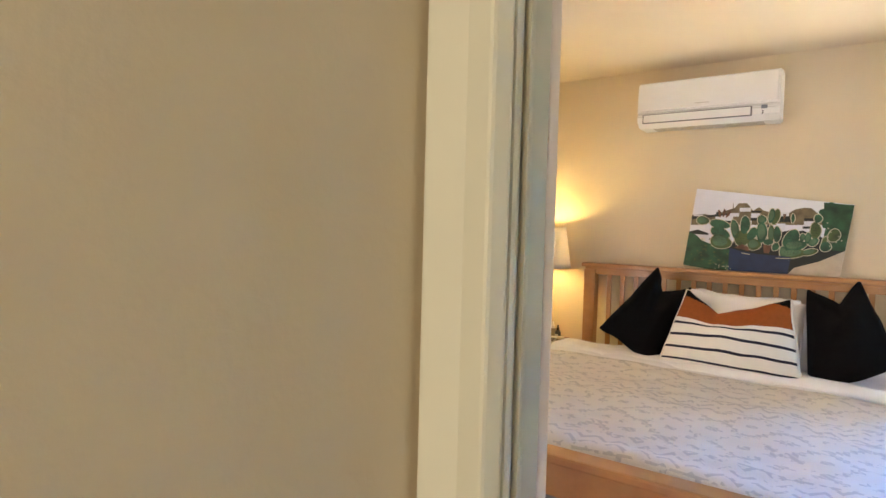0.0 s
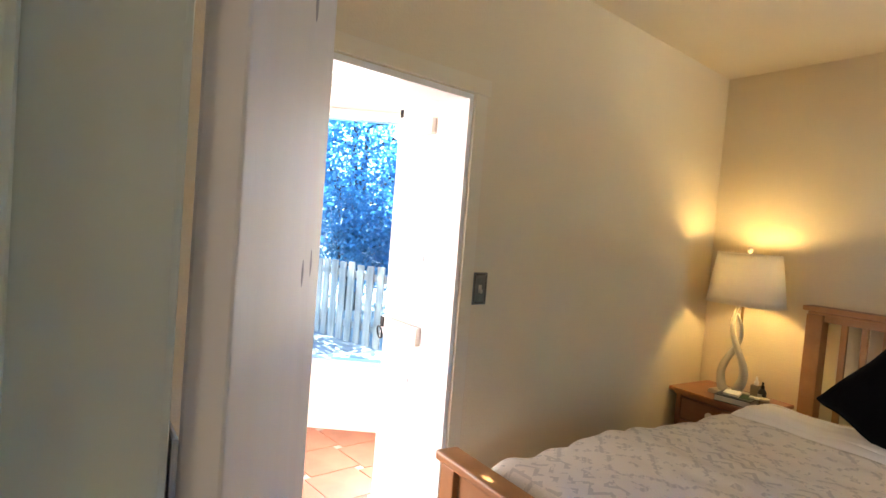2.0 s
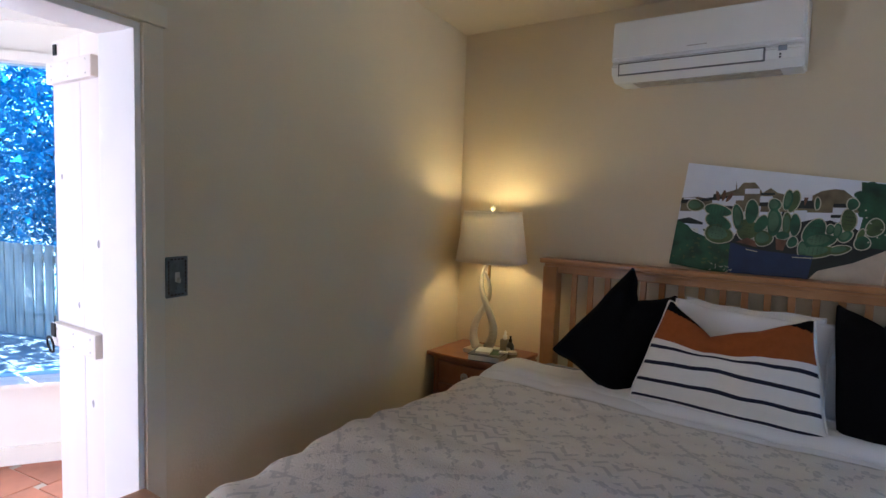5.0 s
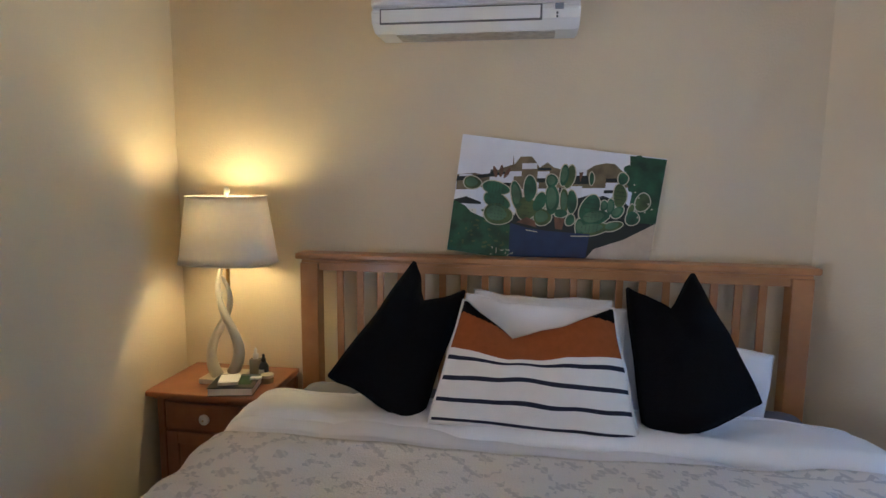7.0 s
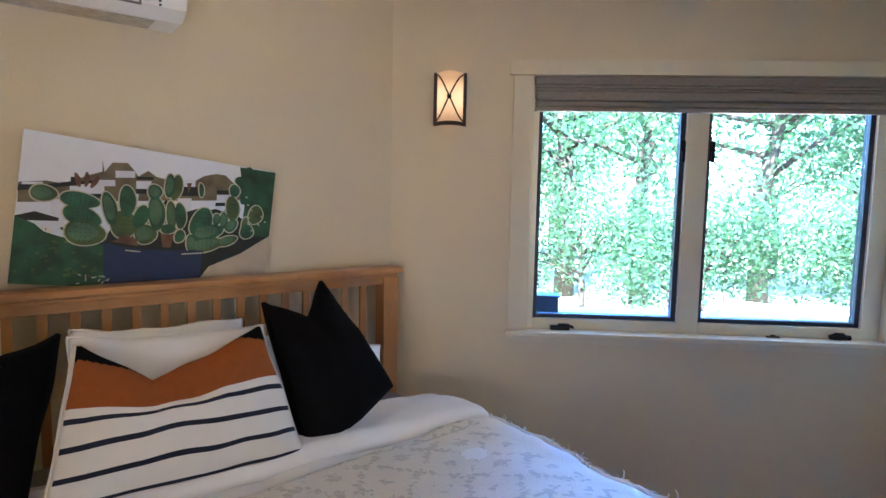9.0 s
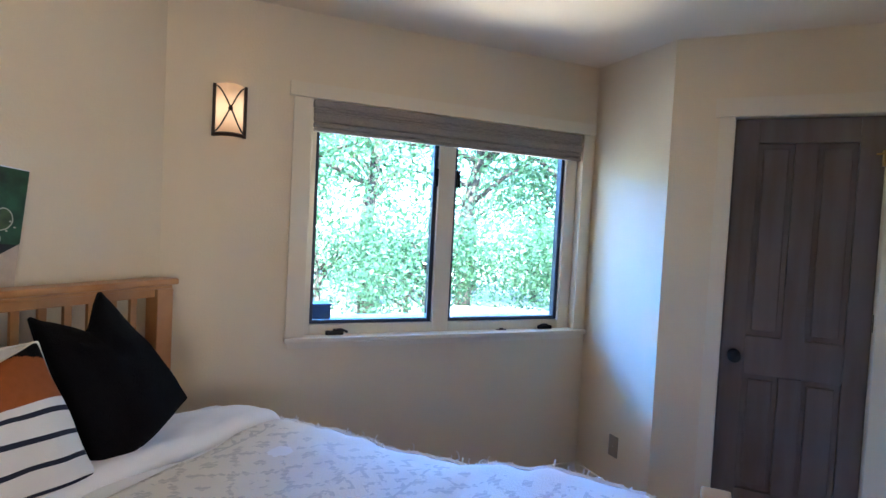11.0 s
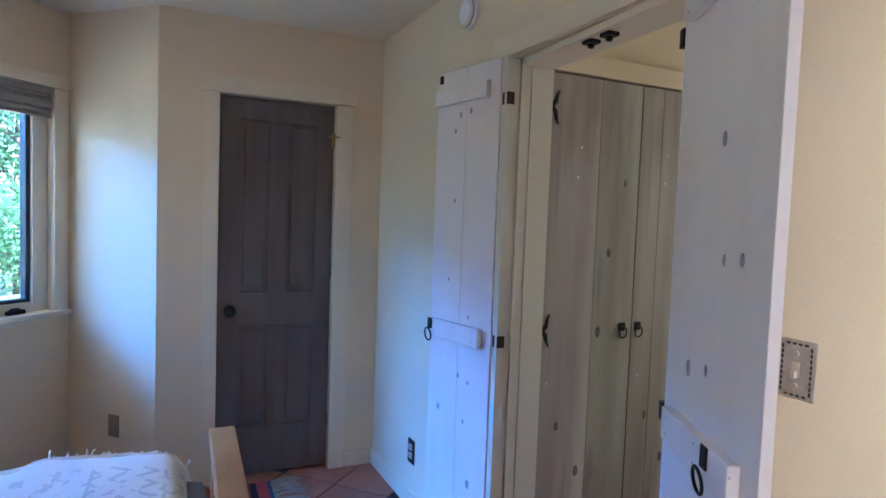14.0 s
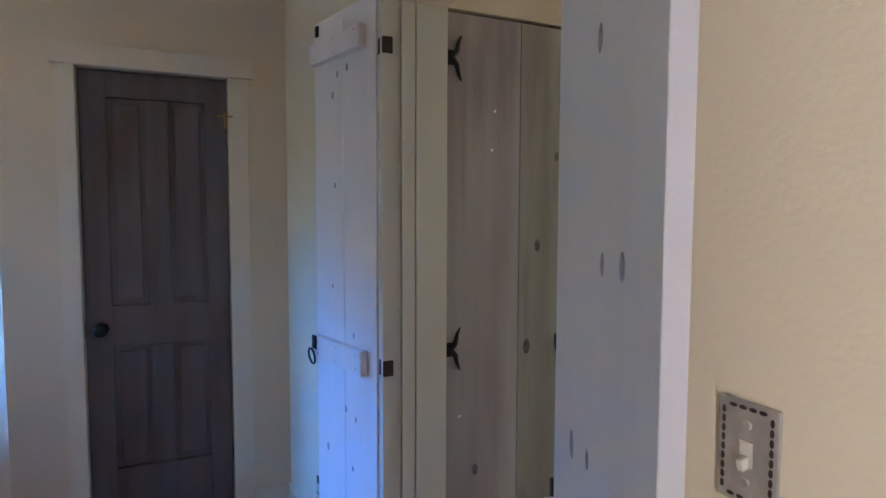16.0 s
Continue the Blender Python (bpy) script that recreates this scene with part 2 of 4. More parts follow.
def box(bm, x0, x1, y0, y1, z0, z1, m=None, bev=0.0):
    r = bmesh.ops.create_cube(bm, size=1)
    vs = r["verts"]
    for v in vs:
        v.co = Vector(((x0 + x1) / 2 + v.co.x * (x1 - x0), (y0 + y1) / 2 + v.co.y * (y1 - y0), (z0 + z1) / 2 + v.co.z * (z1 - z0)))
    if bev:
        es = list({e for v in vs for e in v.link_edges})
        r2 = bmesh.ops.bevel(bm, geom=es, offset=bev, segments=2, affect='EDGES', profile=.6)
        vs = list({v for f in r2["faces"] for v in f.verts} | {v for v in vs if v.is_valid})
    if m:
        bmesh.ops.transform(bm, matrix=m, verts=vs)
    return vs


def bx(name, x0, x1, y0, y1, z0, z1, material, parent=None, bev=.003, label="", m=None):
    bm = bmesh.new(); box(bm, x0, x1, y0, y1, z0, z1, m, bev)
    return part(name, bm, material, parent, label)


def lathe(bm, prof, n=24, m=None):
    rings = []
    for r, z in prof:
        rings.append([bm.verts.new((r * math.cos(2 * math.pi * i / n), r * math.sin(2 * math.pi * i / n), z)) for i in range(n)])
    for a, b in zip(rings, rings[1:]):
        for i in range(n):
            bm.faces.new((a[i], a[(i + 1) % n], b[(i + 1) % n], b[i]))
    if prof[0][0] > 1e-5:
        bm.faces.new(list(reversed(rings[0])))
    if prof[-1][0] > 1e-5:
        bm.faces.new(rings[-1])
    vs = [v for r in rings for v in r]
    if m:
        bmesh.ops.transform(bm, matrix=m, verts=vs)


def tube(bm, pts, radii, n=10):
    pts = [Vector(p) for p in pts]; rings = []; up = Vector((0.13, 0.97, .2)).normalized()
    for i, p in enumerate(pts):
        d = (pts[min(i + 1, len(pts) - 1)] - pts[max(i - 1, 0)]).normalized()
        a = d.cross(up).normalized(); b = d.cross(a); r = radii[i] if isinstance(radii, (list, tuple)) else radii
        rings.append([bm.verts.new(p + (a * math.cos(2 * math.pi * k / n) + b * math.sin(2 * math.pi * k / n)) * r) for k in range(n)])
    for a, b in zip(rings, rings[1:]):
        for k in range(n):
            bm.faces.new((a[k], a[(k + 1) % n], b[(k + 1) % n], b[k]))
    bm.faces.new(list(reversed(rings[0]))); bm.faces.new(rings[-1])


def along(p, q):
    """Local frame on a wall: x from p to q, y out of the room (left of the way), z up."""
    a = math.degrees(math.atan2(q[1] - p[1], q[0] - p[0]))
    return pose(p[0], p[1], 0, 0, 0, a)


def wall(name, p, q, openings=(), thick=.13, height=2.44, material=None, ext=(0, 0)):
    """A wall seen from its right side; thickness on its left. openings: (s0, s1, z0, z1)."""
    L = math.dist(p, q); bm = bmesh.new(); s = -ext[0]
    for s0, s1, z0, z1 in sorted(openings):
        box(bm, s, s0, 0, thick, 0, height)
        if z0 > 0:
            box(bm, s0, s1, 0, thick, 0, z0)
        box(bm, s0, s1, 0, thick, z1, height); s = s1
    box(bm, s, L + ext[1], 0, thick, 0, height)
    o = part(name, bm, material or M_wall); o.matrix_world = along(p, q); o["kind"] = "structure"
    return o


# ---- plan ----
A, B, C, D, E_, F = (-2.04, 3.93), (.605, 3.93), (2.313, 2.389), (1.9, 1.95), (1.885, .80), (-1.49, .625)


def so(x):
    return math.dist(E_, (x, E_[1] + (x - E_[0]) * (F[1] - E_[1]) / (F[0] - E_[0])))


def sy(x):
    return E_[1] + (x - E_[0]) * (F[1] - E_[1]) / (F[0] - E_[0])


def struct(o):
    o["kind"] = "structure"
    return o


FL = math.dist(F, A)
WDL, WDR = 2.837, 2.11
MN, MW, MB, MD, MS, MO = along(A, B), along(B, C), along(C, D), along(D, E_), along(E_, F), along(F, A)
W_north = wall("wall_north", A, B, ext=(.1, 0))
W_window = wall("wall_window", B, C, [(.635, 2.205, .895, 2.037)], ext=(0, .1))
W_angled = wall("wall_angled", C, D, thick=.1)
W_east = wall("wall_east", D, E_, [(.285, .885, 0, 2.05)], ext=(0, .12), thick=.12)
W_south = wall("wall_south", E_, F, [(so(.56), so(-.33), 0, 2.04)], ext=(0, .1), thick=.085)
W_west = wall("wall_west", F, A, [(FL - WDL, FL - WDR, 0, 1.91)], thick=.13)
struct(bx("floor", -2.0, 2.7, -1.6, 4.3, -.1, -.004, M_dark, bev=0))
bm = bmesh.new(); box(bm, -2.4, 2.7, -1.6, 4.3, 2.44, 2.54); struct(part("ceiling", bm, M_ceil))
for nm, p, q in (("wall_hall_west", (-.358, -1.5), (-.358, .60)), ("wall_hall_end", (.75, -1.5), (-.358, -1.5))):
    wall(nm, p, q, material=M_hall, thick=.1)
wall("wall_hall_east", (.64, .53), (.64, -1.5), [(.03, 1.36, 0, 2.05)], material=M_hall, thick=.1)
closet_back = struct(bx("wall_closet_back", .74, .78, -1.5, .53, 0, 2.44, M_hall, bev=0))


def board(name, m, x0, x1, y0, y1, z0, z1, mt=None, parent=None, bev=.002):
    """A trim board in the frame of a wall; y below 0 is inside the room."""
    bm = bmesh.new(); box(bm, x0, x1, y0, y1, z0, z1, None, bev)
    o = part(name, bm, mt or M_trim, parent)
    if not parent:
        o.matrix_world = m; struct(o)
    return o


# baseboards
for m, a, b in ((MN, .0, 2.645), (MW, 0, 2.29), (MB, 0, .60), (MD, 0, .21), (MD, .98, 1.14), (MS, .0, so(.66)), (MS, so(-.34), so(-1.48)), (MO, .0, FL - WDL - .07), (MO, FL - 2.03, FL)):
    board("baseboard", m, a, b, -.014, 0, 0, .085)
# unseen board added behind the panel door to stop outside light leaking in
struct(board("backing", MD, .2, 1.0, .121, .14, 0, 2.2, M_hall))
# east door casing
board("trim", MD, .215, .283, -.018, 0, 0, 2.05); board("trim", MD, .887, .975, -.018, 0, 0, 2.05); board("trim", MD, .195, 1.0, -.022, 0, 2.052, 2.14)
board("trim", MD, .2835, .2845, -.0195, .03, 0, 2.0485, bev=0); board("trim", MD, .8855, .8865, -.0195, .03, 0, 2.0485, bev=0); board("trim", MD, .2835, .8865, -.0195, .03, 2.049, 2.0515, bev=0)
# west door casing and jambs
wl, wr = FL - WDL, FL - WDR
board("trim", MO, wl - .06, wl + .0, -.016, 0, 0, 1.91); board("trim", MO, wr, wr + .062, -.016, 0, 0, 1.91); board("trim", MO, wl - .065, wr + .072, -.02, 0, 1.912, 1.968)
for a, b in ((wl + .001, wl + .02), (wr - .02, wr - .001)):
    board("trim", MO, a, b, -.006, .145, 0, 1.908, M_sunwall)
board("trim", MO, wl + .02, wr - .02, -.006, .145, 1.888, 1.909, M_sunwall)
# south opening
board("trim", MS, so(.655), so(.565), -.018, 0, 0, 2.04); board("trim", MS, so(.66), so(-.34), -.02, 0, 2.042, 2.125)
struct(bx("trim", .535, .565, .56, .655, 0, 2.035, M_jamb, bev=.001)); struct(bx("trim", .537, .565, .657, .697, 0, 2.035, M_jamb, bev=.001)); struct(bx("trim", .5475, .575, .698, .752, 0, 2.055, M_jamb, bev=.001)); struct(bx("trim", .575, .60, .553, .56, 0, 2.035, M_jamb))
cb = struct(bx("trim", 0, .097, 0, .028, 0, 2.30, M_jamb, bev=.005)); cb.matrix_world = along((-.353, .605), (-.262, .572)); struct(bx("trim", -.35, -.272, .585, .722, 0, 2.12, M_jamb, bev=.004)); struct(bx("trim", -.2715, -.255, .607, .624, 0, 2.12, M_jamb, bev=.006)); struct(bx("trim", -.2715, -.262, .650, .662, 0, 2.12, M_jamb, bev=.004))
struct(bx("trim", -.271, .534, .56, .70, 2.015, 2.039, M_trim))
# painted like the jambs in truth; darker hall colour here imitates shade
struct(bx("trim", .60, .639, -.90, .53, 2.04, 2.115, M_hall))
st = thing("strike_plate", pose(-.292, .7225, 1.312, 0, 0, 180), "long worn pewter strike plate on the door jamb", "door latch")
bx("plate", -.016, .016, -.004, -.0005, -.03, .022, M_pewter, st, .002); bx("keeper", -.012, .010, -.014, -.0045, -.018, .012, M_pewter, st, .002)
for x in (.185, .10):
    c = thing("roller_catch", pose(x, .665, 2.0145), "black iron cabinet catch on the underside of the door head", "door catch", "catches under the door head")
    bx("body", -.022, .022, -.02, .02, -.012, 0, M_iron, c, .003)
    bm = bmesh.new(); lathe(bm, [(.009, -.024), (.011, -.018), (.009, -.010)], 10); part("roller", bm, M_iron, c)

# window
win = thing("window_1", MW, "double casement window with cream frame and bronze sashes", ""); win["kind"] = "structure"
board("window_casing", None, .545, .633, -.018, 0, .896, 2.037, parent=win); board("window_casing", None, 2.207, 2.275, -.018, 0, .896, 2.037, parent=win)
board("window_casing", None, .525, 2.287, -.022, 0, 2.039, 2.105, parent=win); board("window_sill", None, .54, 2.283, -.045, .12, .87, .894, parent=win, bev=.004)
board("window_apron", None, .555, 2.27, -.014, 0, .838, .869, parent=win)
for nm, a, b, c_, d in (("window_frame", .637, .665, .896, 2.035), ("window_frame", 1.318, 1.412, .896, 2.035), ("window_frame", 2.125, 2.203, .896, 2.035), ("window_frame", .666, 2.124, .896, .945)):
    if nm and not (a == .666):
        board(nm, None, a, b, .03, .10, c_, d, parent=win)
    else:
        board(nm, None, .666, 1.317, .03, .10, c_, d, parent=win); board(nm, None, 1.413, 2.124, .03, .10, c_, d, parent=win)
for a, b in ((.667, 1.316), (1.414, 2.123)):
    sash = bmesh.new()
    for q in ((a, a + .016, .947, 2.03), (b - .022, b, .947, 2.03), (a + .017, b - .023, .947, .966), (a + .017, b - .023, 2.01, 2.03)):
        box(sash, q[0], q[1], .045, .085, q[2], q[3], None, .002)
    sp = part("sash", sash, M_bluevinyl, win, "dark bronze sash")
    pn = bx("pane", a + .017, b - .023, .06, .064, .967, 2.009, M_glass, sp, 0); pn.visible_shadow = False
for s_, dr in ((.79, 1), (2.03, -1)):
    ck = thing("window_crank", MW @ pose(s_, -.0, .895), "dark bronze folding crank handle on the window sill", "window handle", "window cranks")
    bm = bmesh.new(); box(bm, -.045, .045, .005, .028, 0, .022, None, .006); part("base", bm, M_iron, ck)
    bm = bmesh.new(); tube(bm, [(-.01 * dr, .008, .025), (.03 * dr, -.004, .03), (.06 * dr, -.006, .018)], [.008, .007, .006]); part("crank_handle", bm, M_iron, ck)
for s_ in (1.30, 1.428):
    lt = thing("sash_lock", MW @ pose(s_, .028, 1.72), "dark sash lock lever beside the centre post", "window lock", "sash locks")
    bx("plate", -.012, .012, -.008, 0, -.045, .045, M_iron, lt, .002); bx("lever", -.007, .007, -.02, -.0085, -.05, .0, M_iron, lt, .002)
ft = thing("window_fastener", MW @ pose(1.74, .01, .895), "small brown catch on the window sill", "window fitting")
bx("plate", -.03, .03, 0, .012, 0, .006, M_bronze, ft, .002); bx("tab", -.01, .01, .002, .01, .0065, .012, M_bronze, ft, .001)
blind = thing("cellular_shade", MW, "grey woven window shade drawn up into folds", "blind")
bx("head_rail", .64, 2.2, -.012, .024, 2.0, 2.034, M_blind, blind, .004)
for z0, z1, d in ((1.9045, 1.929, .004), (1.930, 1.972, .012), (1.973, 1.984, .001), (1.985, 1.9985, .005)):
    bm = bmesh.new(); box(bm, .642, 2.198, -.010 - d, .024, z0, z1, None, min(.012, (z1 - z0) * .4)); part("fold", bm, M_blind, blind)
bx("bottom_rail", .642, 2.198, -.008, .018, 1.884, 1.903, M_blind, blind, .004)
bn = thing("storage_box", MW @ pose(0, .16, 0), "dark blue box outside against the window ledge", "box")
bx("body", .62, .80, 0, .1, .93, 1.018, M_blue_metal, bn, .004); bx("lid", .615, .805, -.005, .105, 1.0185, 1.03, M_blue_metal, bn, .004)
struct(bx("wall_ledge", .5, 2.4, 0, .3, .80, .929, M_sunwall, bev=0)).matrix_world = MW @ pose(0, .131, 0)

# sconce
sc = thing("wall_sconce", MW @ pose(.263, -.001, 1.93), "lit alabaster glass wall lamp with dark iron cross frame", "wall lamp")
bx("backplate", -.055, .055, -.01, 0, -.10, .10, M_bronze, sc)
bm = bmesh.new(); n = 14; rows = []
for z in (-.105, .112):
    rows.append([bm.verts.new((-.058 + .116 * i / n, -.012 - .062 * math.sin(math.pi * i / n) ** .8, z)) for i in range(n + 1)])
for i in range(n):
    bm.faces.new((rows[0][i], rows[0][i + 1], rows[1][i + 1], rows[1][i]))
gl = part("shade", bm, M_amber, sc, "glowing alabaster glass", True); gl.modifiers.new("s", 'SOLIDIFY').thickness = .004
for x in (-.066, .066):
    bx("frame_bar", x - .007, x + .007, -.03, -.001, -.118, .112, M_bronze, sc, .002)
bm = bmesh.new(); tube(bm, [(-.066 + .132 * i / 10, -.018 - .066 * math.sin(math.pi * i / 10) ** .8, -.112) for i in range(11)], .009, 6); part("frame_bar", bm, M_bronze, sc)
for d in (1, -1):
    bm = bmesh.new(); tube(bm, [(d * (-.062 + .124 * i / 12), -.021 - .066 * math.sin(math.pi * i / 12) ** .8, -.10 + .205 * (.5 - .5 * math.cos(math.pi * i / 12) * (.75 + .25 * abs(i - 6) / 6))) for i in range(13)], .0035, 6); part("cross_strap", bm, M_bronze, sc)
bm = bmesh.new(); bmesh.ops.create_icosphere(bm, subdivisions=2, radius=.011, matrix=Matrix.Translation((0, -.09, .0))); part("boss", bm, M_bronze, sc, smooth=True)

# air conditioner
ac = thing("air_conditioner", pose(-.70, 3.929, 2.043), "white wall mounted split air conditioner unit", "air conditioner")
bm = bmesh.new()
prof = [(0, .285), (-.13, .285), (-.175, .275), (-.195, .25), (-.205, .09), (-.19, .085), (-.205, .07), (-.195, .03), (-.15, .0), (0, .0)]
ends = []
for x in (-.385, .385):
    ends.append([bm.verts.new((x, y, z)) for y, z in prof])
k = len(prof)
for i in range(k):
    bm.faces.new((ends[0][i], ends[1][i], ends[1][(i + 1) % k], ends[0][(i + 1) % k]))
bm.faces.new(ends[0][::-1]); bm.faces.new(ends[1]); bmesh.ops.recalc_face_normals(bm, faces=bm.faces)
bmesh.ops.bevel(bm, geom=[e for e in bm.edges if e.calc_face_angle(0) > .9], offset=.007, segments=2, affect='EDGES')
part("casing", bm, M_plastic, ac)
bx("front_panel", -.375, .375, -.2155, -.2, .098, .262, M_plastic, ac, .005).matrix_basis = pose(0, -.001, 0, 0, 0, 0)
bx("slot", -.35, .25, -.2065, -.2, .022, .078, mat("vent grey", (.16, .16, .17), .5), ac, .002)
bx("louver", -.343, .243, -.2115, -.2068, .028, .073, M_plastic, ac, .002)
bx("display", .295, .325, -.2095, -.2, .058, .078, mat("grey display", (.25, .28, .34), .3), ac, .001)
for i in range(2):
    bx("indicator", .30, .306, -.2095, -.2, .030 + i * .012, .036 + i * .012, M_bluevinyl, ac, 0)
bx("nameplate", -.05, .03, -.2175, -.2158, .118, .1215, M_pewter, ac, 0)
bx("bottom_vent", -.3, .3, -.14, -.03, -.004, -.0005, M_pewter, ac, .001)

# switches and outlets
def plate(name, m, label, cat, kind, mt):
    t = thing(name, m, label, cat)
    bm = bmesh.new(); box(bm, -.037, .037, -.006, 0, -.06, .06, None, .003); pl = part("plate", bm, mt, t)
    if kind == "switch":
        bx("toggle_slot", -.008, .008, -.0075, -.0062, -.014, .014, M_ivory, pl, .001)
        bx("toggle", -.004, .004, -.02, -.007, -.013, .001, M_ivory, t, .002, m=pose(0, 0, 0, 15, 0, 0))
        for z in (.033, -.033):
            bm = bmesh.new(); lathe(bm, [(.006, 0), (.005, .003), (0, .0035)], 12, pose(0, -.006, z, 90, 0, 0)); part("screw", bm, mt, pl)
        for i in range(9):
            for x in (-.029, .029):
                bm = bmesh.new(); bmesh.ops.create_uvsphere(bm, u_segments=8, v_segments=4, radius=.0038, matrix=pose(x, -.006, -.044 + i * .011) @ Matrix.Diagonal((.7, .5, 1.35, 1))); part("chain_link", bm, M_bronze, pl)
        for i in range(4):
            for z in (-.052, .052):
                bm = bmesh.new(); bmesh.ops.create_uvsphere(bm, u_segments=8, v_segments=4, radius=.0038, matrix=pose(-.018 + i * .012, -.006, z) @ Matrix.Diagonal((1.35, .5, .7, 1))); part("chain_link", bm, M_bronze, pl)
    else:
        for z in (.021, -.021):
            rc = bx("receptacle", -.017, .017, -.0085, -.0062, z - .014, z + .014, M_ivory if mt != M_sunwall else M_plastic, pl, .004)
            for x in (-.006, .006):
                bx("slot", x - .0012, x + .0012, -.0092, -.0086, z - .005, z + .005, M_dark, pl, 0)
    return t


plate("light_switch", MS @ pose(so(-.545), -.001, 1.168), "ornate pewter light switch plate beside the plank door", "light switch", "switch", M_pewter)
plate("light_switch", MO @ pose(FL - 2.001, -.001, 1.215), "dark pewter switch plate beside the sunroom door", "light switch", "switch", M_dark_pewter)
plate("wall_outlet", MS @ pose(so(1.32), -.001, .283), "dark bronze wall outlet low beside the corner", "wall outlet", "outlet", M_bronze)
ot = thing("blank_outlet", MB @ pose(.33, -.001, .30), "tan blank cover plate low on the angled wall", "wall outlet")
bx("cover", -.036, .036, -.006, 0, -.058, .058, mat("tan plate", (.24, .20, .15), .5), ot, .003); bx("screw", -.003, .003, -.0075, -.0061, -.003, .003, M_pewter, ot, .001)
sd = thing("smoke_alarm", MS @ pose(so(.87), -.001, 2.29, 90), "round white smoke alarm high on the wall", "smoke alarm")
bm = bmesh.new(); lathe(bm, [(.062, 0), (.062, .012), (.058, .016)], 32); part("base", bm, M_plastic, sd, smooth=False)
bm = bmesh.new(); lathe(bm, [(.055, .0165), (.055, .028), (.045, .036), (.0, .038)], 32); part("cover", bm, M_plastic, sd)
bm = bmesh.new(); lathe(bm, [(.0555, .021), (.0565, .0215), (.0555, .023)], 32); part("vent_ring", bm, M_dark, sd)

# panel door
dd = thing("panel_door", MD @ pose(.285, .03, 0), "dark stained four panel wooden door, closed", "door")
xs = [(.003, .105), (.255, .348), (.503, .597)]
for a, b in (xs[0], xs[2]):
    bx("stile", a, b, 0, .035, .012, 2.045, M_darkdoor, dd, .002)
bx("stile", .255, .348, 0.0005, .0345, .834, 1.93, M_darkdoor, dd, .002); bx("stile", .255, .348, .0005, .0345, .273, .833, M_darkdoor, dd, .002)
for z0, z1 in ((.012, .272), (.8345, 1.015), (1.931, 2.045)):
    bx("rail", .1055, .5025, .0003, .0347, z0, z1, M_darkdoor, dd, .002)
for a, b in ((.1055, .2545), (.3485, .5025)):
    for z0, z1 in ((.274, .833), (1.016, 1.93)):
        bm = bmesh.new(); box(bm, a, b, .016, .026, z0, z1); box(bm, a + .022, b - .022, .009, .0155, z0 + .025, z1 - .025, None, .005)
        part("panel", bm, M_darkdoor, dd)
kb = bmesh.new(); lathe(kb, [(.03, 0), (.03, .005), (.012, .008), (.011, .03), (.026, .036), (.03, .048), (.026, .058), (.008, .062), (0, .061)], 24, pose(.062, 0, .915, 90)); part("door_knob", kb, M_iron, dd, "black round door knob", True)
bx("latch_plate", -.012, .002, -.004, .01, .88, .95, M_iron, dd, .001)
for z in (.28, 1.13, 1.86):
    bm = bmesh.new(); tube(bm, [(.603, -.004, z - .04), (.603, -.004, z + .04)], .006, 8); part("hinge", bm, M_bronze, dd)
bs = thing("swing_hook", MD @ pose(.872, .0, 1.872), "small brass hook latch across door and casing", "door hook")
bm = bmesh.new(); tube(bm, [(-.03, -.006, 0), (.0, -.016, .002), (.035, -.028, 0)], .004, 8); part("arm", bm, M_brass, bs)
bx("plate", -.002, .012, -.003, .028, -.05, .02, M_brass, bs, .001)


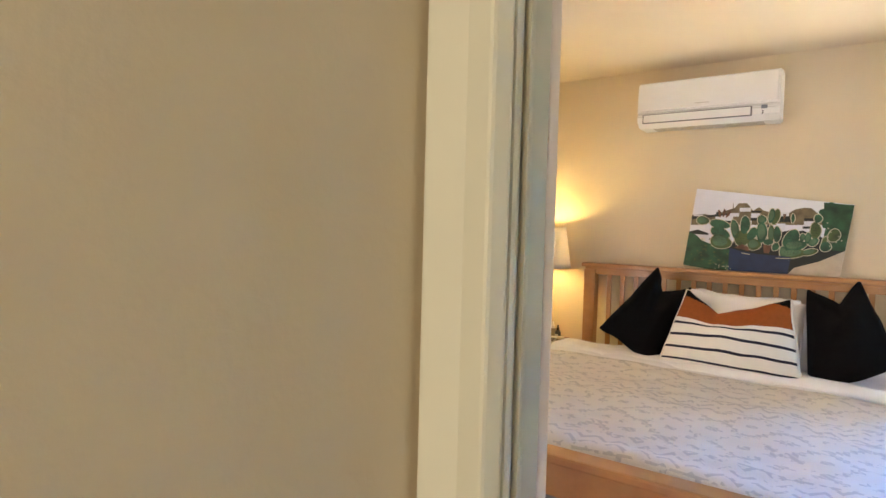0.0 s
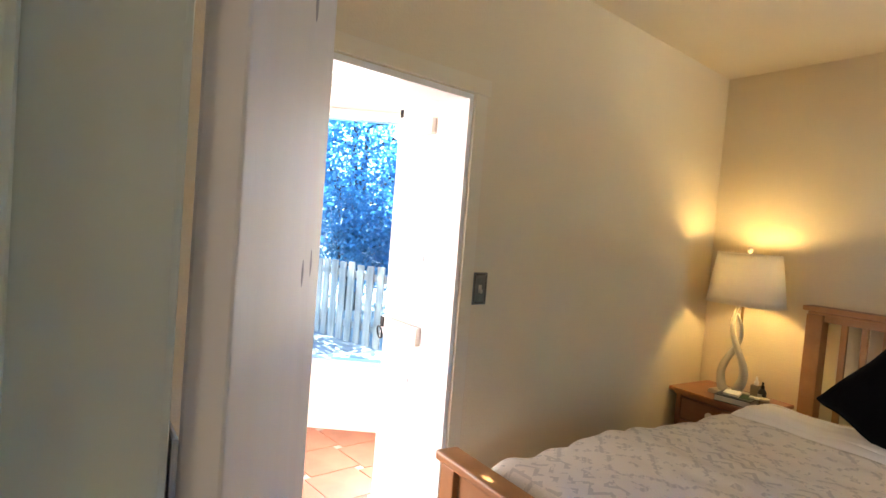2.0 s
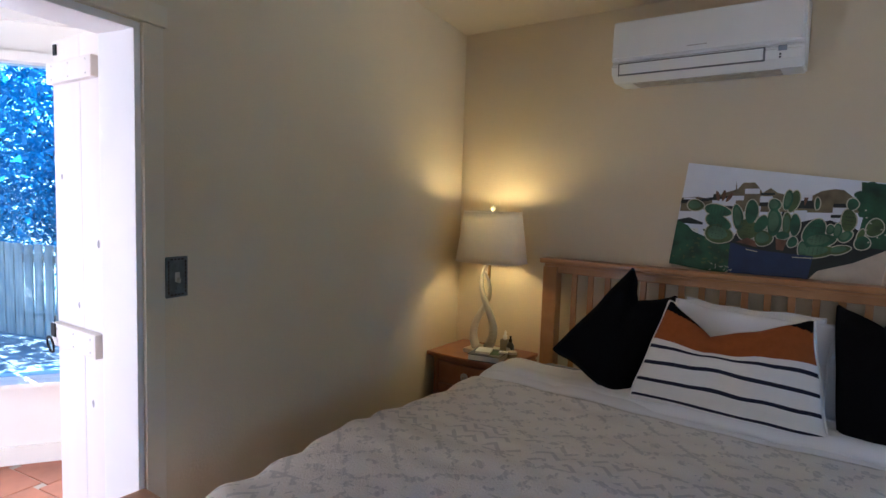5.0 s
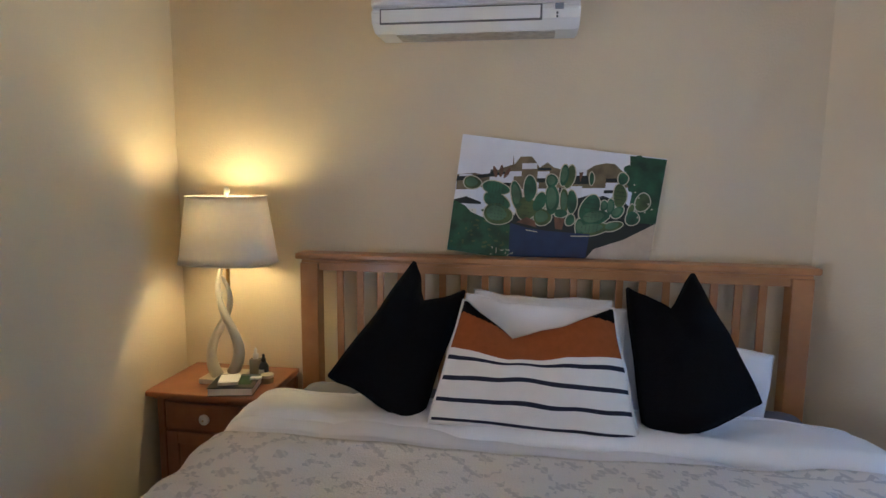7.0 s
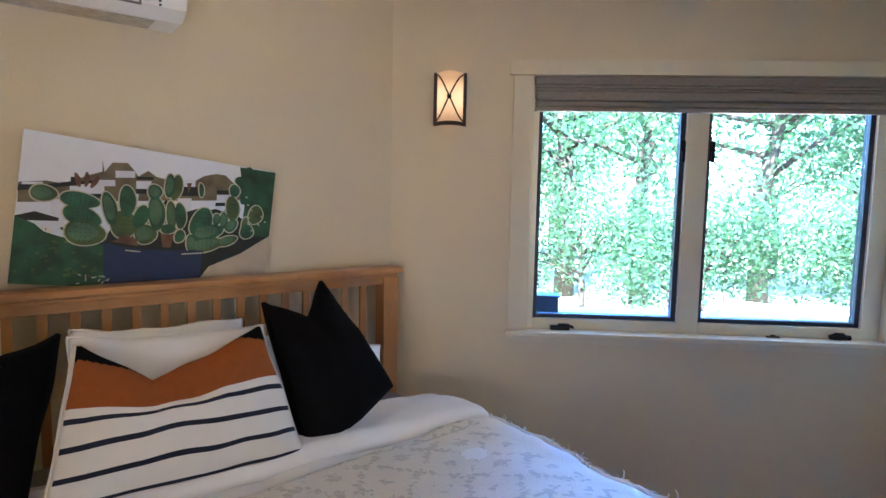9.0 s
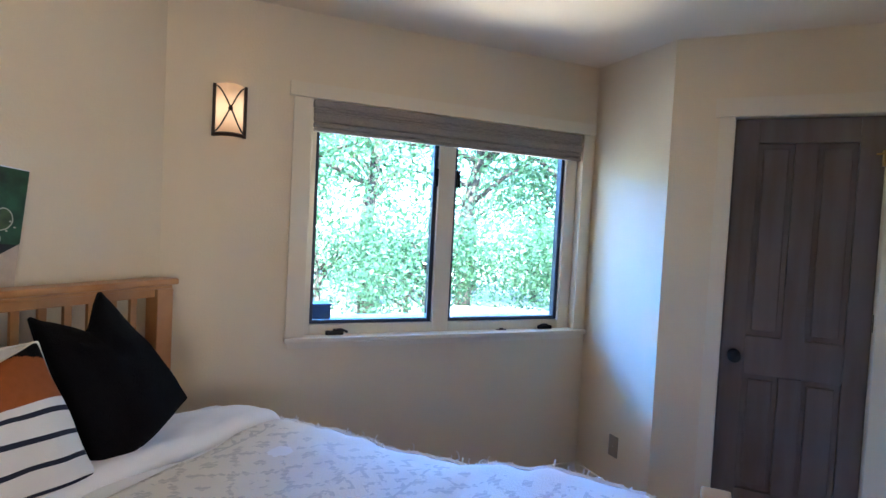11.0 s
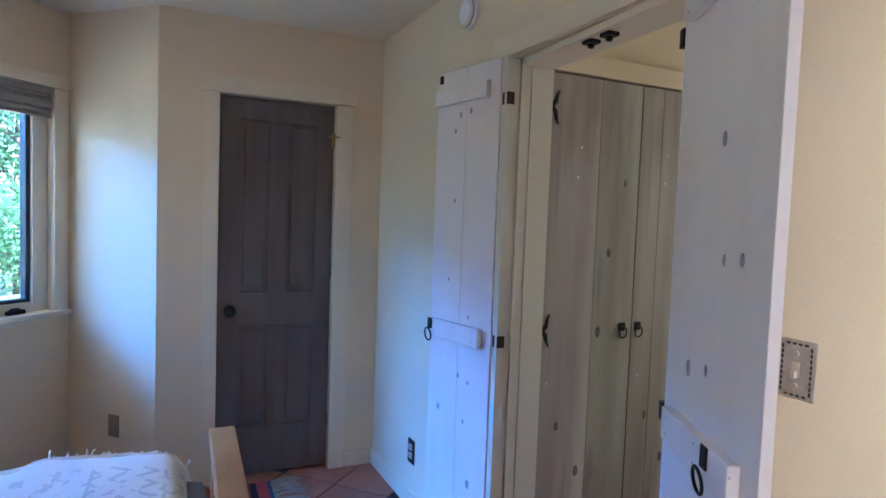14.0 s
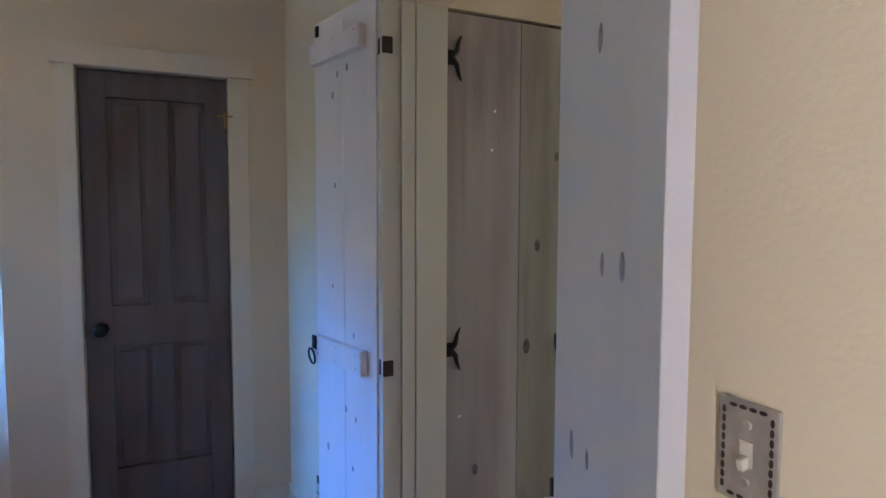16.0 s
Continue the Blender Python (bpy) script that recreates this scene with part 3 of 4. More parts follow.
# plank doors
def leaf(w, m, h, face, label, seams, knots, ring_u=None):
    """A leaf from hinge (x 0) to free edge (x w). face: +1 when the battens are on local +y."""
    t = thing("plank_door", m, label, "door")
    y0, y1 = (-.028, 0) if face > 0 else (0, .021)
    xs_ = [0] + seams + [w]
    for a, b in zip(xs_, xs_[1:]):
        bx("plank", a + .0006, b - .0006, y0, y1, .012, h, M_white_wood, t, .002)
    f0, f1 = (.0005, .024) if face > 0 else (-.024, -.0005)
    for z0, z1 in ((h - .138, h - .075), (.955, 1.03), (.16, .235)):
        bx("batten", .05, w - (.01 if face > 0 else .06), f0, f1, z0, z1, M_white_wood, t, .004)
        for k in range(3):
            for dz in (.02, -.02):
                x = .08 + k * (w - .13) / 2; z = (z0 + z1) / 2 + dz
                bm = bmesh.new(); lathe(bm, [(.003, 0), (.003, .0012)], 8, pose(x, f1 if face > 0 else f0, z, -90 if face > 0 else 90)); part("screw", bm, M_pewter, t)
    s = 1 if face > 0 else -1
    for (kx, kz, kr) in knots:
        bm = bmesh.new(); lathe(bm, [(kr, 0), (kr * .6, .0006), (0, .0008)], 14, pose(kx, s * .0002, kz, -90 * s) @ Matrix.Diagonal((1, 1.6, 1, 1))); part("knot", bm, M_knot, t)
    u = w - .03 if ring_u is None else ring_u
    rp = bx("handle_plate", u - .014, u + .014, *((.0245, .029) if face > 0 else (-.029, -.0245)), .985, 1.03, M_iron, t, .002, "black iron ring handle plate")
    bm = bmesh.new(); tube(bm, [(u + .021 * math.sin(a), s * (.036 + .004 * math.cos(a)), .988 - .026 + .026 * math.cos(a)) for a in [2 * math.pi * i / 20 for i in range(21)]], .0035, 8); part("ring_handle", bm, M_iron, t, smooth=True)
    bx("bolt", w - .034, w - .016, *((.0005, .006) if face > 0 else (-.006, -.0005)), h - .045, h - .012, M_iron, t, .001)
    for z in (1.893, .995):
        bx("hinge", -.02, .012, *((-.034, -.0285) if face > 0 else (.0285, .034)), z - .022, z + .022, M_bronze, t, .001)
        bx("hinge", -.035, -.012, *((-.028, -.0) if face > 0 else (0, .028)), z - .022, z + .022, M_bronze, t, .001)
    return t


front_leaf = leaf(.372, pose(.584, .758, 0, 0, 0, 14.9), 2.045, 1, "whitewashed plank door leaf standing open before the wall", [.186],
     [(.22, 1.86, .007), (.16, 1.87, .008), (.25, 1.80, .007), (.24, 1.52, .006), (.26, 1.2, .005), (.13, 1.06, .006), (.18, .82, .007), (.12, .80, .006), (.30, .66, .009), (.14, .64, .006), (.10, .40, .011)])
for z in (1.893, .995):
    bx("hinge", .541, .547, .722, .752, z - .022, z + .022, M_bronze, front_leaf, .001, m=pose(.584, .758, 0, 0, 0, 14.9).inverted())
leaf(.441, pose(-.27, .745, 0, 0, 0, 154.5), 2.045, -1, "whitewashed plank door leaf folded back over the switch wall", [],
     [(.24, 1.62, .010), (.31, 1.95, .007), (.267, 1.385, .008), (.338, 1.389, .009), (.13, 1.14, .012), (.216, 1.157, .008), (.33, .7, .01)], .29)

# closet doors
def closet(m, label, w, seams, ring_x, hinge):
    t = thing("closet_door", m, label, "closet door", "closet doors in the hall")
    xs_ = [0] + seams + [w]
    for a, b in zip(xs_, xs_[1:]):
        bx("plank", a + .001, b - .001, 0, .022, .02, 2.03, M_grey_wood, t, .002)
    if ring_x is not None:
        bx("handle_plate", ring_x - .017, ring_x + .017, -.005, -.0005, .998, 1.034, M_iron, t, .003, "black iron ring handle plate")
        bm = bmesh.new(); tube(bm, [(ring_x + .019 * math.sin(a), -.012 - .003 * math.cos(a), .993 + .024 * math.cos(a)) for a in [2 * math.pi * i / 20 for i in range(21)]], .003, 8); part("ring_handle", bm, M_iron, t, smooth=True)
    if hinge:
        for z in (1.897, 1.015):
            h = bx("hinge", -.012, .018, -.004, -.0005, z - .022, z + .022, M_iron, t, .001, "black iron bird tail hinge")
            for s in (1, -1):
                bm = bmesh.new(); tube(bm, [(.012, -.003, z), (.030, -.003, z + s * .02), (.036, -.003, z + s * .045), (.046, -.003, z + s * .066)], [.010, .009, .006, .002], 8); part("strap", bm, M_iron, h)
    for x, z, r in ((w * .70, 1.33, .011), (w * .62, 1.0, .013), (w * .22, .62, .010), (w * .85, 1.62, .008), (w * .45, .42, .012)):
        bm = bmesh.new(); lathe(bm, [(r, 0), (r * .6, .0006), (0, .0008)], 14, pose(x, -.0002, z, 90) @ Matrix.Diagonal((1, 1.9, 1, 1))); part("knot", bm, M_grey_knot, t)
    for x, z in ((w * .35, 1.75), (w * .33, 1.63), (w * .1, .8)):
        bm = bmesh.new(); lathe(bm, [(.005, 0), (.003, .002), (0, .002)], 10, pose(x, -.0003, z, 90)); part("plug", bm, M_white_wood, t)
    return t


closet(pose(.604, .530, 0, 0, 0, -90), "grey washed plank closet door with bird tail hinges, closed", .465, [.255], .414, True)
closet(pose(.604, .062, 0, 0, 0, -90), "grey washed plank closet door with ring handle, closed", .443, [.115, .27], .031, False)
closet(pose(.604, -.385, 0, 0, 0, -90), "grey washed plank closet door farther down the hall", .44, [.2], None, False)

# bed
bed = thing("bed", label="honey wood slatted bed frame with tall headboard", category="bed")
bx("headboard_cap", -1.43, .575, 3.772, 3.868, 1.160, 1.186, M_bedwood, bed, .008, "stained crown board")
bx("headboard_moulding", -1.405, .55, 3.782, 3.858, 1.145, 1.1595, M_bedwood, bed, .004)
bx("headboard_rail", -1.337, .482, 3.80, 3.84, 1.112, 1.1445, M_bedwood, bed)
bx("headboard_rail", -1.337, .482, 3.80, 3.84, .30, .42, M_bedwood, bed)
for x in (-1.375, .52):
    bx("headboard_post", x - .038, x + .038, 3.785, 3.856, 0, 1.1445, M_bedwood, bed, .005)
for i in range(20):
    x = -1.337 + (i + 1) * 1.819 / 21
    bx("slat", x - .014, x + .014, 3.812, 3.828, .4205, 1.1115, M_bedwood, bed, .002)
bx("footboard_cap", -1.46, .66, 1.655, 1.735, .715, .745, M_bedwood, bed, .008)
bx("footboard_rail", -1.363, .563, 1.68, 1.71, .61, .7145, M_bedwood, bed)
bx("footboard_rail", -1.363, .563, 1.68, 1.71, .2, .3, M_bedwood, bed)
for x in (-1.40, .60):
    bx("footboard_post", x - .036, x + .036, 1.662, 1.728, 0, .7145, M_bedwood, bed, .005)
for i in range(20):
    x = -1.363 + (i + 1) * 1.926 / 21
    bx("slat", x - .014, x + .014, 1.687, 1.703, .3005, .6095, M_bedwood, bed, .002)
for x in (-1.40, .56):
    bx("side_rail", x - .012, x + .012, 1.73, 3.785, .25, .38, M_bedwood, bed)
mt = bx("mattress", -1.37, .52, 1.74, 3.78, .30, .655, M_grey_sheet, bev=.05); tagged(mt, "mattress under a grey fitted sheet", "mattress")


def cloth(name, x0, x1, y0, y1a, y1b, top, r, drop0, drop1, material, nx=110, ny=80, amp=.012, seed=0., dropf=0.0, thick=.012, label="", cat="", ruffle=0.0, quilt=0.0, sag=0.0, tilt=.045):
    """A cover over the bed: flat on top, rounded over both sides, fallen by drop0 and drop1; its far edge runs from y1a to y1b."""
    bm = bmesh.new(); rows = []; L = drop0 + (x1 - x0) + drop1; w = x1 - x0
    for j in range(ny + 1):
        row = []
        for i in range(nx + 1):
            s = -drop0 + L * i / nx; f = i / nx; y = y0 + (y1a + (y1b - y1a) * f - sag * 4 * f * (1 - f) - y0) * j / ny
            u = s
            if u < 0:
                a = min(-u / r, math.pi / 2); x = x0 - r * math.sin(a); z = top - r * (1 - math.cos(a)) - max(-u - r * math.pi / 2, 0)
            elif u > w:
                a = min((u - w) / r, math.pi / 2); x = x1 + r * math.sin(a); z = top - r * (1 - math.cos(a)) - max(u - w - r * math.pi / 2, 0)
            else:
                x, z = x0 + u, top
            n = noise.noise(Vector((s * 2.3 + seed, y * 2.3, seed))) * amp * 1.5 + noise.noise(Vector((s * 6 + seed, y * 13, seed))) * amp * .55
            n += (abs(noise.noise(Vector((s * 3.1, y * 4.5 + s * 1.5, seed + 7)))) - .15) * amp * .9
            if quilt:
                n += quilt * ((abs(math.sin(math.pi * (s + .13) / .40)) * abs(math.sin(math.pi * (y - .22) / .37))) ** .35 - 1)
            if ruffle:
                n += ruffle * math.sin(y * 40 + s * 5) * max(0, min(1, (-u + .02) / .15))
            z += n - tilt * f * f * j / ny
            if u < 0 or u > w:
                x += n * .8 * (1 if u > 0 else -1)
            if dropf and y < y0 + dropf:
                z -= (1 - math.sqrt(max(0, 1 - ((y0 + dropf - y) / dropf) ** 2))) * dropf
            row.append(bm.verts.new((x, y, z)))
        rows.append(row)
    edge = [r_[-1].co.copy() for r_ in rows], [r_[0].co.copy() for r_ in rows], [v.co.copy() for v in rows[-1]]
    for a, b in zip(rows, rows[1:]):
        for i in range(nx):
            bm.faces.new((a[i], a[i + 1], b[i + 1], b[i]))
    o = part(name, bm, material, smooth=True)
    sm = o.modifiers.new("s", 'SOLIDIFY'); sm.thickness = thick; sm.offset = 1
    return tagged(o, label, cat), edge


cf, _e = cloth("comforter", -1.35, .49, 1.80, 3.47, 3.49, .692, .12, .30, .30, M_sheet, amp=.014, dropf=.12, thick=.02, label="puffy white quilted comforter spread under the cushions", cat="comforter", quilt=.016, nx=150, ny=120)
cf2, fold = cloth("folded_edge", -1.35, .51, 3.24, 3.44, 3.52, .722, .13, .28, .28, M_sheet, nx=150, ny=50, dropf=.04, amp=.017, seed=4.2, thick=.016, label="turned back edge", quilt=.012)
cf2.parent = cf
bm = bmesh.new(); tube(bm, [q + Vector((0, 0, .014)) for q in fold[2]], .009, 6); part("piping", bm, M_sheet, cf, smooth=True)
bk, edges = cloth("blanket", -1.35, .535, 1.79, 3.13, 3.27, .716, .13, .30, .075, M_blanket, amp=.015, dropf=.1, thick=.004, label="cream woven blanket with grey zigzag pattern and fringe", cat="blanket", ruffle=.006, sag=.07)
bm = bmesh.new(); rnd = random.Random(5)
pts = edges[0]
for i in range(len(pts) - 1):
    for k in range(3):
        p = pts[i].lerp(pts[i + 1], (k + rnd.random()) / 3); d = Vector((rnd.uniform(.006, .030), rnd.uniform(-.022, .022), rnd.uniform(-.006, .03) * (1.3 if rnd.random() < .2 else .45)))
        c = Vector((0, rnd.uniform(-.014, .014), rnd.uniform(.002, .012)))
        tube(bm, [p - Vector((.008, 0, 0)) + Vector((0, 0, .004)), p + d * .4 + c, p + d * .8 + c * .4, p + d - c * .5], [.0034, .003, .0024, .0016], 5)
fr = tagged(part("fringe", bm, M_cream, bk, "knotted cream fringe"), kind="stuff")
bm = bmesh.new()
tube(bm, [p + Vector((0, 0, .006 + .004 * noise.noise(p * 30))) for p in pts], .011, 6); part("hem", bm, M_cream, bk)


def pillow(name, w, h, t, material, m, chop=.0, label="", mats=None, n=40, cat="pillow", pinch=.06, taper=0.0, vee=0.0, seed=0, dip=0.0, skew=0.0):
    bm = bmesh.new(); grid = {}
    for side in (1, -1):
        for i in range(n + 1):
            for j in range(n + 1):
                u, v = 2 * i / n - 1, 2 * j / n - 1
                if side < 0 and (i in (0, n) or j in (0, n)):
                    grid[side, i, j] = grid[1, i, j]; continue
                th = t / 2 * max(0, (1 - u ** 2) * (1 - v ** 2)) ** .4
                px = u * w / 2 * (1 - pinch * (1 - v * v)) * (1 - taper * (v + 1) / 2); pz = v * h / 2 * (1 - pinch * (1 - u * u))
                up = max(0, v + .2) / 1.2
                pz -= chop * math.exp(-(u / .45) ** 2) * up ** 1.6 + vee * max(0, 1 - abs(u - dip) / (.93 + (dip if u < dip else -dip))) * up ** 1.3
                th *= (1 + .25 * noise.noise(Vector((u * 2 + seed, v * 2, h * 9 + side)))) * (1 - .5 * min(1, (chop + vee) / .12) * math.exp(-(u / .35) ** 2) * max(0, v))
                pz += skew * u * max(0, -v + .3)
                px += noise.noise(Vector((u * 1.5 + seed, v * 1.5, w * 7))) * .012; pz += noise.noise(Vector((u * 2.5, v * 1.5 + seed, w * 3))) * .010
                th += noise.noise(Vector((u * 5, v * 5 + seed, side))) * .003 * (1 - max(abs(u), abs(v)))
                grid[side, i, j] = bm.verts.new((px, -side * th, pz))
    for side in (1, -1):
        for i in range(n):
            for j in range(n):
                q = [grid[side, i, j], grid[side, i + 1, j], grid[side, i + 1, j + 1], grid[side, i, j + 1]]
                fc = bm.faces.new(q if side > 0 else q[::-1])
                if mats:
                    fc.material_index = mats(2 * (i + .5) / n - 1, 2 * (j + .5) / n - 1)
    rim = [grid[1, i, 0].co.copy() for i in range(n)] + [grid[1, n, j].co.copy() for j in range(n)] + [grid[1, n - i, n].co.copy() for i in range(n)] + [grid[1, 0, n - j].co.copy() for j in range(n + 1)]
    t_ = thing(name, m, label, cat)
    part("cover", bm, material, t_, smooth=True)
    bm = bmesh.new(); tube(bm, rim, .004, 6); part("piping", bm, M_cream if mats else material, t_, smooth=True)
    return t_


pillow("sleeping_pillow", .50, .42, .17, M_sheet, pose(-.43, 3.62, .868, -16, 2, 0), label="plump white sleeping pillow against the headboard", seed=3)
pillow("sleeping_pillow", .56, .32, .16, M_sheet, pose(.10, 3.63, .79, -20, 12, 0), label="white sleeping pillow sticking out at the window side", seed=8)
pillow("sleeping_pillow", .56, .36, .14, M_sheet, pose(-.42, 3.50, .90, -20, 3, 0), label="white pillow behind the striped cushion", seed=13)
pillow("square_cushion", .355, .51, .17, M_black, pose(-.885, 3.46, .95, -32, 28, 6), label="black knitted square cushion tipped to one side", cat="cushion", pinch=.02, taper=.40, vee=.115, seed=1, skew=-.01, n=56)
pillow("square_cushion", .355, .485, .17, M_black, pose(.02, 3.44, .955, -30, -15, -4), label="black knitted square cushion with a pinched top", cat="cushion", pinch=-.03, taper=.36, vee=.11, seed=2, skew=.04, n=56)


def stripes(u, v):
    if abs(u) > .97:
        return 1
    if v > .78 + .2 * min(1, abs(u + .97) / .62) and u < -.3 or v > .74 + .25 * min(1, (.97 - u) / .33) and u > .6:
        return 0
    if v > .20:
        return 2
    return 3 if any(abs(v - c) < .032 for c in (.05, -.27, -.60, -.93)) else 1


pillow("lumbar_cushion", .655, .41, .14, [M_black, M_cream, M_rust, M_navy], pose(-.445, 3.345, .903, -24, 1, 0), .0, "striped cushion, rust top and navy lines on cream", mats=stripes, n=88, cat="cushion", taper=.24, vee=.12, pinch=.03, dip=-.3)

# picture
pic = thing("canvas_picture", pose(-.384, 3.895, 1.391, -1.5, 7, 0), "unframed canvas of green cactus before white village", "picture")
bx("canvas", -.40, .40, -.012, .016, -.2375, .2375, M_cream, pic, .002)
PW, PH = .80, .475


def art(name, mt, polys, layer):
    for k, q in enumerate(polys):
        shape(name, mt, [q], layer + k * .02)


def shape(name, mt, polys, layer):
    """Flat shapes of paint; points in hundredths of the width and height from the lower left corner."""
    bm = bmesh.new()
    for p in polys:
        vs = [bm.verts.new(((x / 100 - .5) * PW * .998, -.0122 - layer * .0003, (y / 100 - .5) * PH * .998)) for x, y in p]
        try:
            f = bm.faces.new(vs)
        except ValueError:
            continue
        f.normal_update()
        if f.normal.y > 0:
            f.normal_flip()
    bmesh.ops.triangulate(bm, faces=bm.faces)
    return part(name, bm, mt, pic)


def oval(cx, cy, a, b, rot=0, n=22, seed=0):
    c, s = math.cos(radians(rot)), math.sin(radians(rot)); out = []
    for i in range(n):
        t = 2 * math.pi * i / n; k = 1 - .16 * math.cos(t)
        x, y = a * math.cos(t), b * math.sin(t) * k
        out.append((cx + (x * c - y * s), cy + (x * s + y * c) * PW / PH))
    return out


art("painted_sky", P["sky"], [[(0, 40), (100, 40), (100, 100), (0, 100)]], 0)
art("painted_hill", P["hill"], [[(0, 65.7), (8.8, 68.8), (15.4, 67.8), (21.6, 75.4), (27.2, 79.8), (26.8, 88.0), (28.0, 80.0), (30.5, 87.2), (36.0, 88.5), (38.8, 83.9), (40.6, 80.0), (44.0, 85.2), (47.6, 81.7), (56.9, 79.5), (60.8, 79.1), (67.0, 87.7), (72.1, 90.6), (76.3, 90.8), (80.2, 86.0), (85.1, 82.8), (85.5, 73.3), (0.4, 52.7)]], 1)
art("painted_village", P["house"], [[(10.7, 57.0), (16.7, 58.4), (17.3, 45.8), (11.3, 44.4)], [(6.1, 43.1), (16.0, 45.5), (16.2, 39.9), (6.4, 37.5)], [(0.4, 40.9), (5.1, 42.0), (5.4, 34.6), (0.8, 33.5)], [(12.0, 41.5), (15.1, 42.2), (15.7, 29.2), (12.6, 28.5)], [(20.0, 70.6), (28.3, 72.6), (28.7, 64.8), (20.4, 62.8)], [(31.8, 81.8), (39.1, 83.6), (39.3, 78.8), (32.1, 77.0)], [(39.9, 76.7), (45.7, 78.1), (45.9, 72.5), (40.2, 71.1)], [(46.3, 63.8), (47.1, 64.0), (47.4, 57.5), (46.6, 57.3)], [(56.8, 82.1), (63.5, 83.7), (63.7, 78.5), (57.0, 76.9)], [(56.9, 68.1), (62.6, 69.5), (63.0, 61.2), (57.3, 59.9)], [(59.9, 60.5), (63.5, 61.4), (64.3, 44.5), (60.7, 43.6)], [(73.4, 74.7), (79.6, 76.2), (79.9, 70.1), (73.7, 68.6)], [(73.1, 68.5), (76.3, 69.3), (76.6, 61.5), (73.5, 60.7)], [(36.5, 66.7), (41.2, 67.8), (41.7, 56.1), (37.0, 55.0)], [(25.7, 73.7), (32.1, 75.3), (32.3, 71.0), (25.9, 69.4)], [(16.5, 67.1), (20.7, 68.1), (20.9, 62.9), (16.8, 61.9)], [(1.1, 66.0), (7.6, 67.6), (7.7, 64.1), (1.2, 62.6)]], 2)
art("painted_shadow", P["dark"], [[(0, 33.3), (14.5, 32.0), (37.8, 39.8), (73.4, 63.8), (100, 52.7), (100, 0), (0, 0)], [(31, 34), (34, 52), (40, 60), (47, 50), (52, 66), (60, 58), (68, 64), (74, 60), (80, 66), (86, 58), (92, 52), (93, 36), (80, 26), (60, 28)], [(0, 64), (8, 66), (16, 70), (24, 73), (24, 71), (14, 66), (0, 60)], [(0, 44), (6, 48), (14, 45), (14, 43), (0, 41)], [(57.0, 76.9), (64.3, 78.7), (65.6, 72.0), (57.3, 70.0)], [(40.2, 71.1), (46.7, 72.7), (46.9, 69.2), (40.4, 67.6)], [(73.1, 68.5), (80.4, 70.3), (80.5, 67.7), (73.3, 65.9)], [(1.2, 62.6), (8.2, 64.3), (8.3, 62.5), (1.3, 60.8)], [(20.9, 62.9), (28.7, 64.8), (28.8, 62.2), (21.0, 60.3)], [(16.5, 73.3), (19.9, 74.1), (20.0, 70.6), (16.6, 69.8)], [(39.8, 79.8), (46.3, 81.3), (46.4, 79.2), (39.9, 77.6)], [(73.2, 78.2), (80.0, 79.8), (80.1, 76.8), (73.4, 75.2)], [(59.1, 60.3), (60.9, 60.7), (61.2, 54.2), (59.4, 53.8)]], 3)
rp = random.Random(3)
art("painted_tree", P["foliage"], [[(82.7, 98.9), (100, 99.4), (100, 46.2), (86.1, 44.9), (86.6, 73.5), (84.1, 86.1)], [(0, 43.7), (6.2, 40.1), (9.6, 35.2), (22.5, 29.5), (31.7, 29.6), (32.7, 0), (0, 0)]] + [oval(rp.uniform(83, 98), rp.uniform(45, 97), 2.6, 1.8, rp.uniform(0, 90), 9) for _ in range(22)], 4)
art("painted_leaf", P["olive"], [oval(rp.uniform(1, 30), rp.uniform(6, 38), rp.uniform(1.5, 0), .6, rp.uniform(-30, 30), 8) for _ in range(34)], 5)
art("painted_path", P["sand"], [[(72.9, 18.9), (86.7, 30.6), (100, 47.0), (100, 0), (66, 0)]], 5)
pads = [(8.4, 60.4, 4.42, 3.12, 0), (20.6, 58.5, 7.01, 3.12, -4), (21.9, 47.8, 7.01, 3.9, -17), (23.5, 36.8, 7.27, 5.19, -4), (31.3, 54.9, 2.6, 7.01, 16), (37.5, 61.7, 3.12, 6.49, 5), (37.2, 44.9, 5.19, 5.71, 8), (47.6, 70.7, 2.86, 3.12, 8), (53.3, 76.5, 2.08, 5.19, 0), (56.0, 75.8, 2.34, 5.71, -6), (43.2, 51.7, 2.86, 4.94, -17), (49.1, 55.3, 3.38, 7.53, 8), (55.1, 55.0, 2.08, 6.23, 8), (58.8, 55.4, 2.34, 5.71, 8), (67.9, 52.3, 4.42, 6.75, -22), (45.6, 39.5, 4.42, 4.16, 8), (71.1, 45.2, 7.01, 3.64, 18), (81.3, 79.7, 2.34, 2.86, 8), (81.2, 65.6, 3.12, 5.71, 8), (74.5, 55.7, 1.82, 2.6, -2), (77.7, 55.6, 1.82, 3.9, 3), (92.3, 62.6, 3.38, 4.42, -12), (88.8, 48.6, 3.12, 3.38, -12), (81.3, 52.1, 3.38, 2.34, 48), (80.3, 40.0, 4.68, 2.08, 23), (54.3, 44.7, 3.12, 2.08, 8), (59.3, 40.2, 2.08, 2.86, -12), (71.0, 35.6, 7.79, 3.12, 16), (64.7, 35.4, 2.34, 4.16, 8), (66.5, 76.6, 1.04, 3.12, 8), (87.4, 55.3, 1.3, 2.86, -12)]
art("painted_outline", P["outline"], [oval(a, b, c + .55, d + .5, r) for a, b, c, d, r in pads], 6)
art("painted_cactus", P["cactus"], [oval(a, b, c, d, r) for i, (a, b, c, d, r) in enumerate(pads) if i % 3], 8)
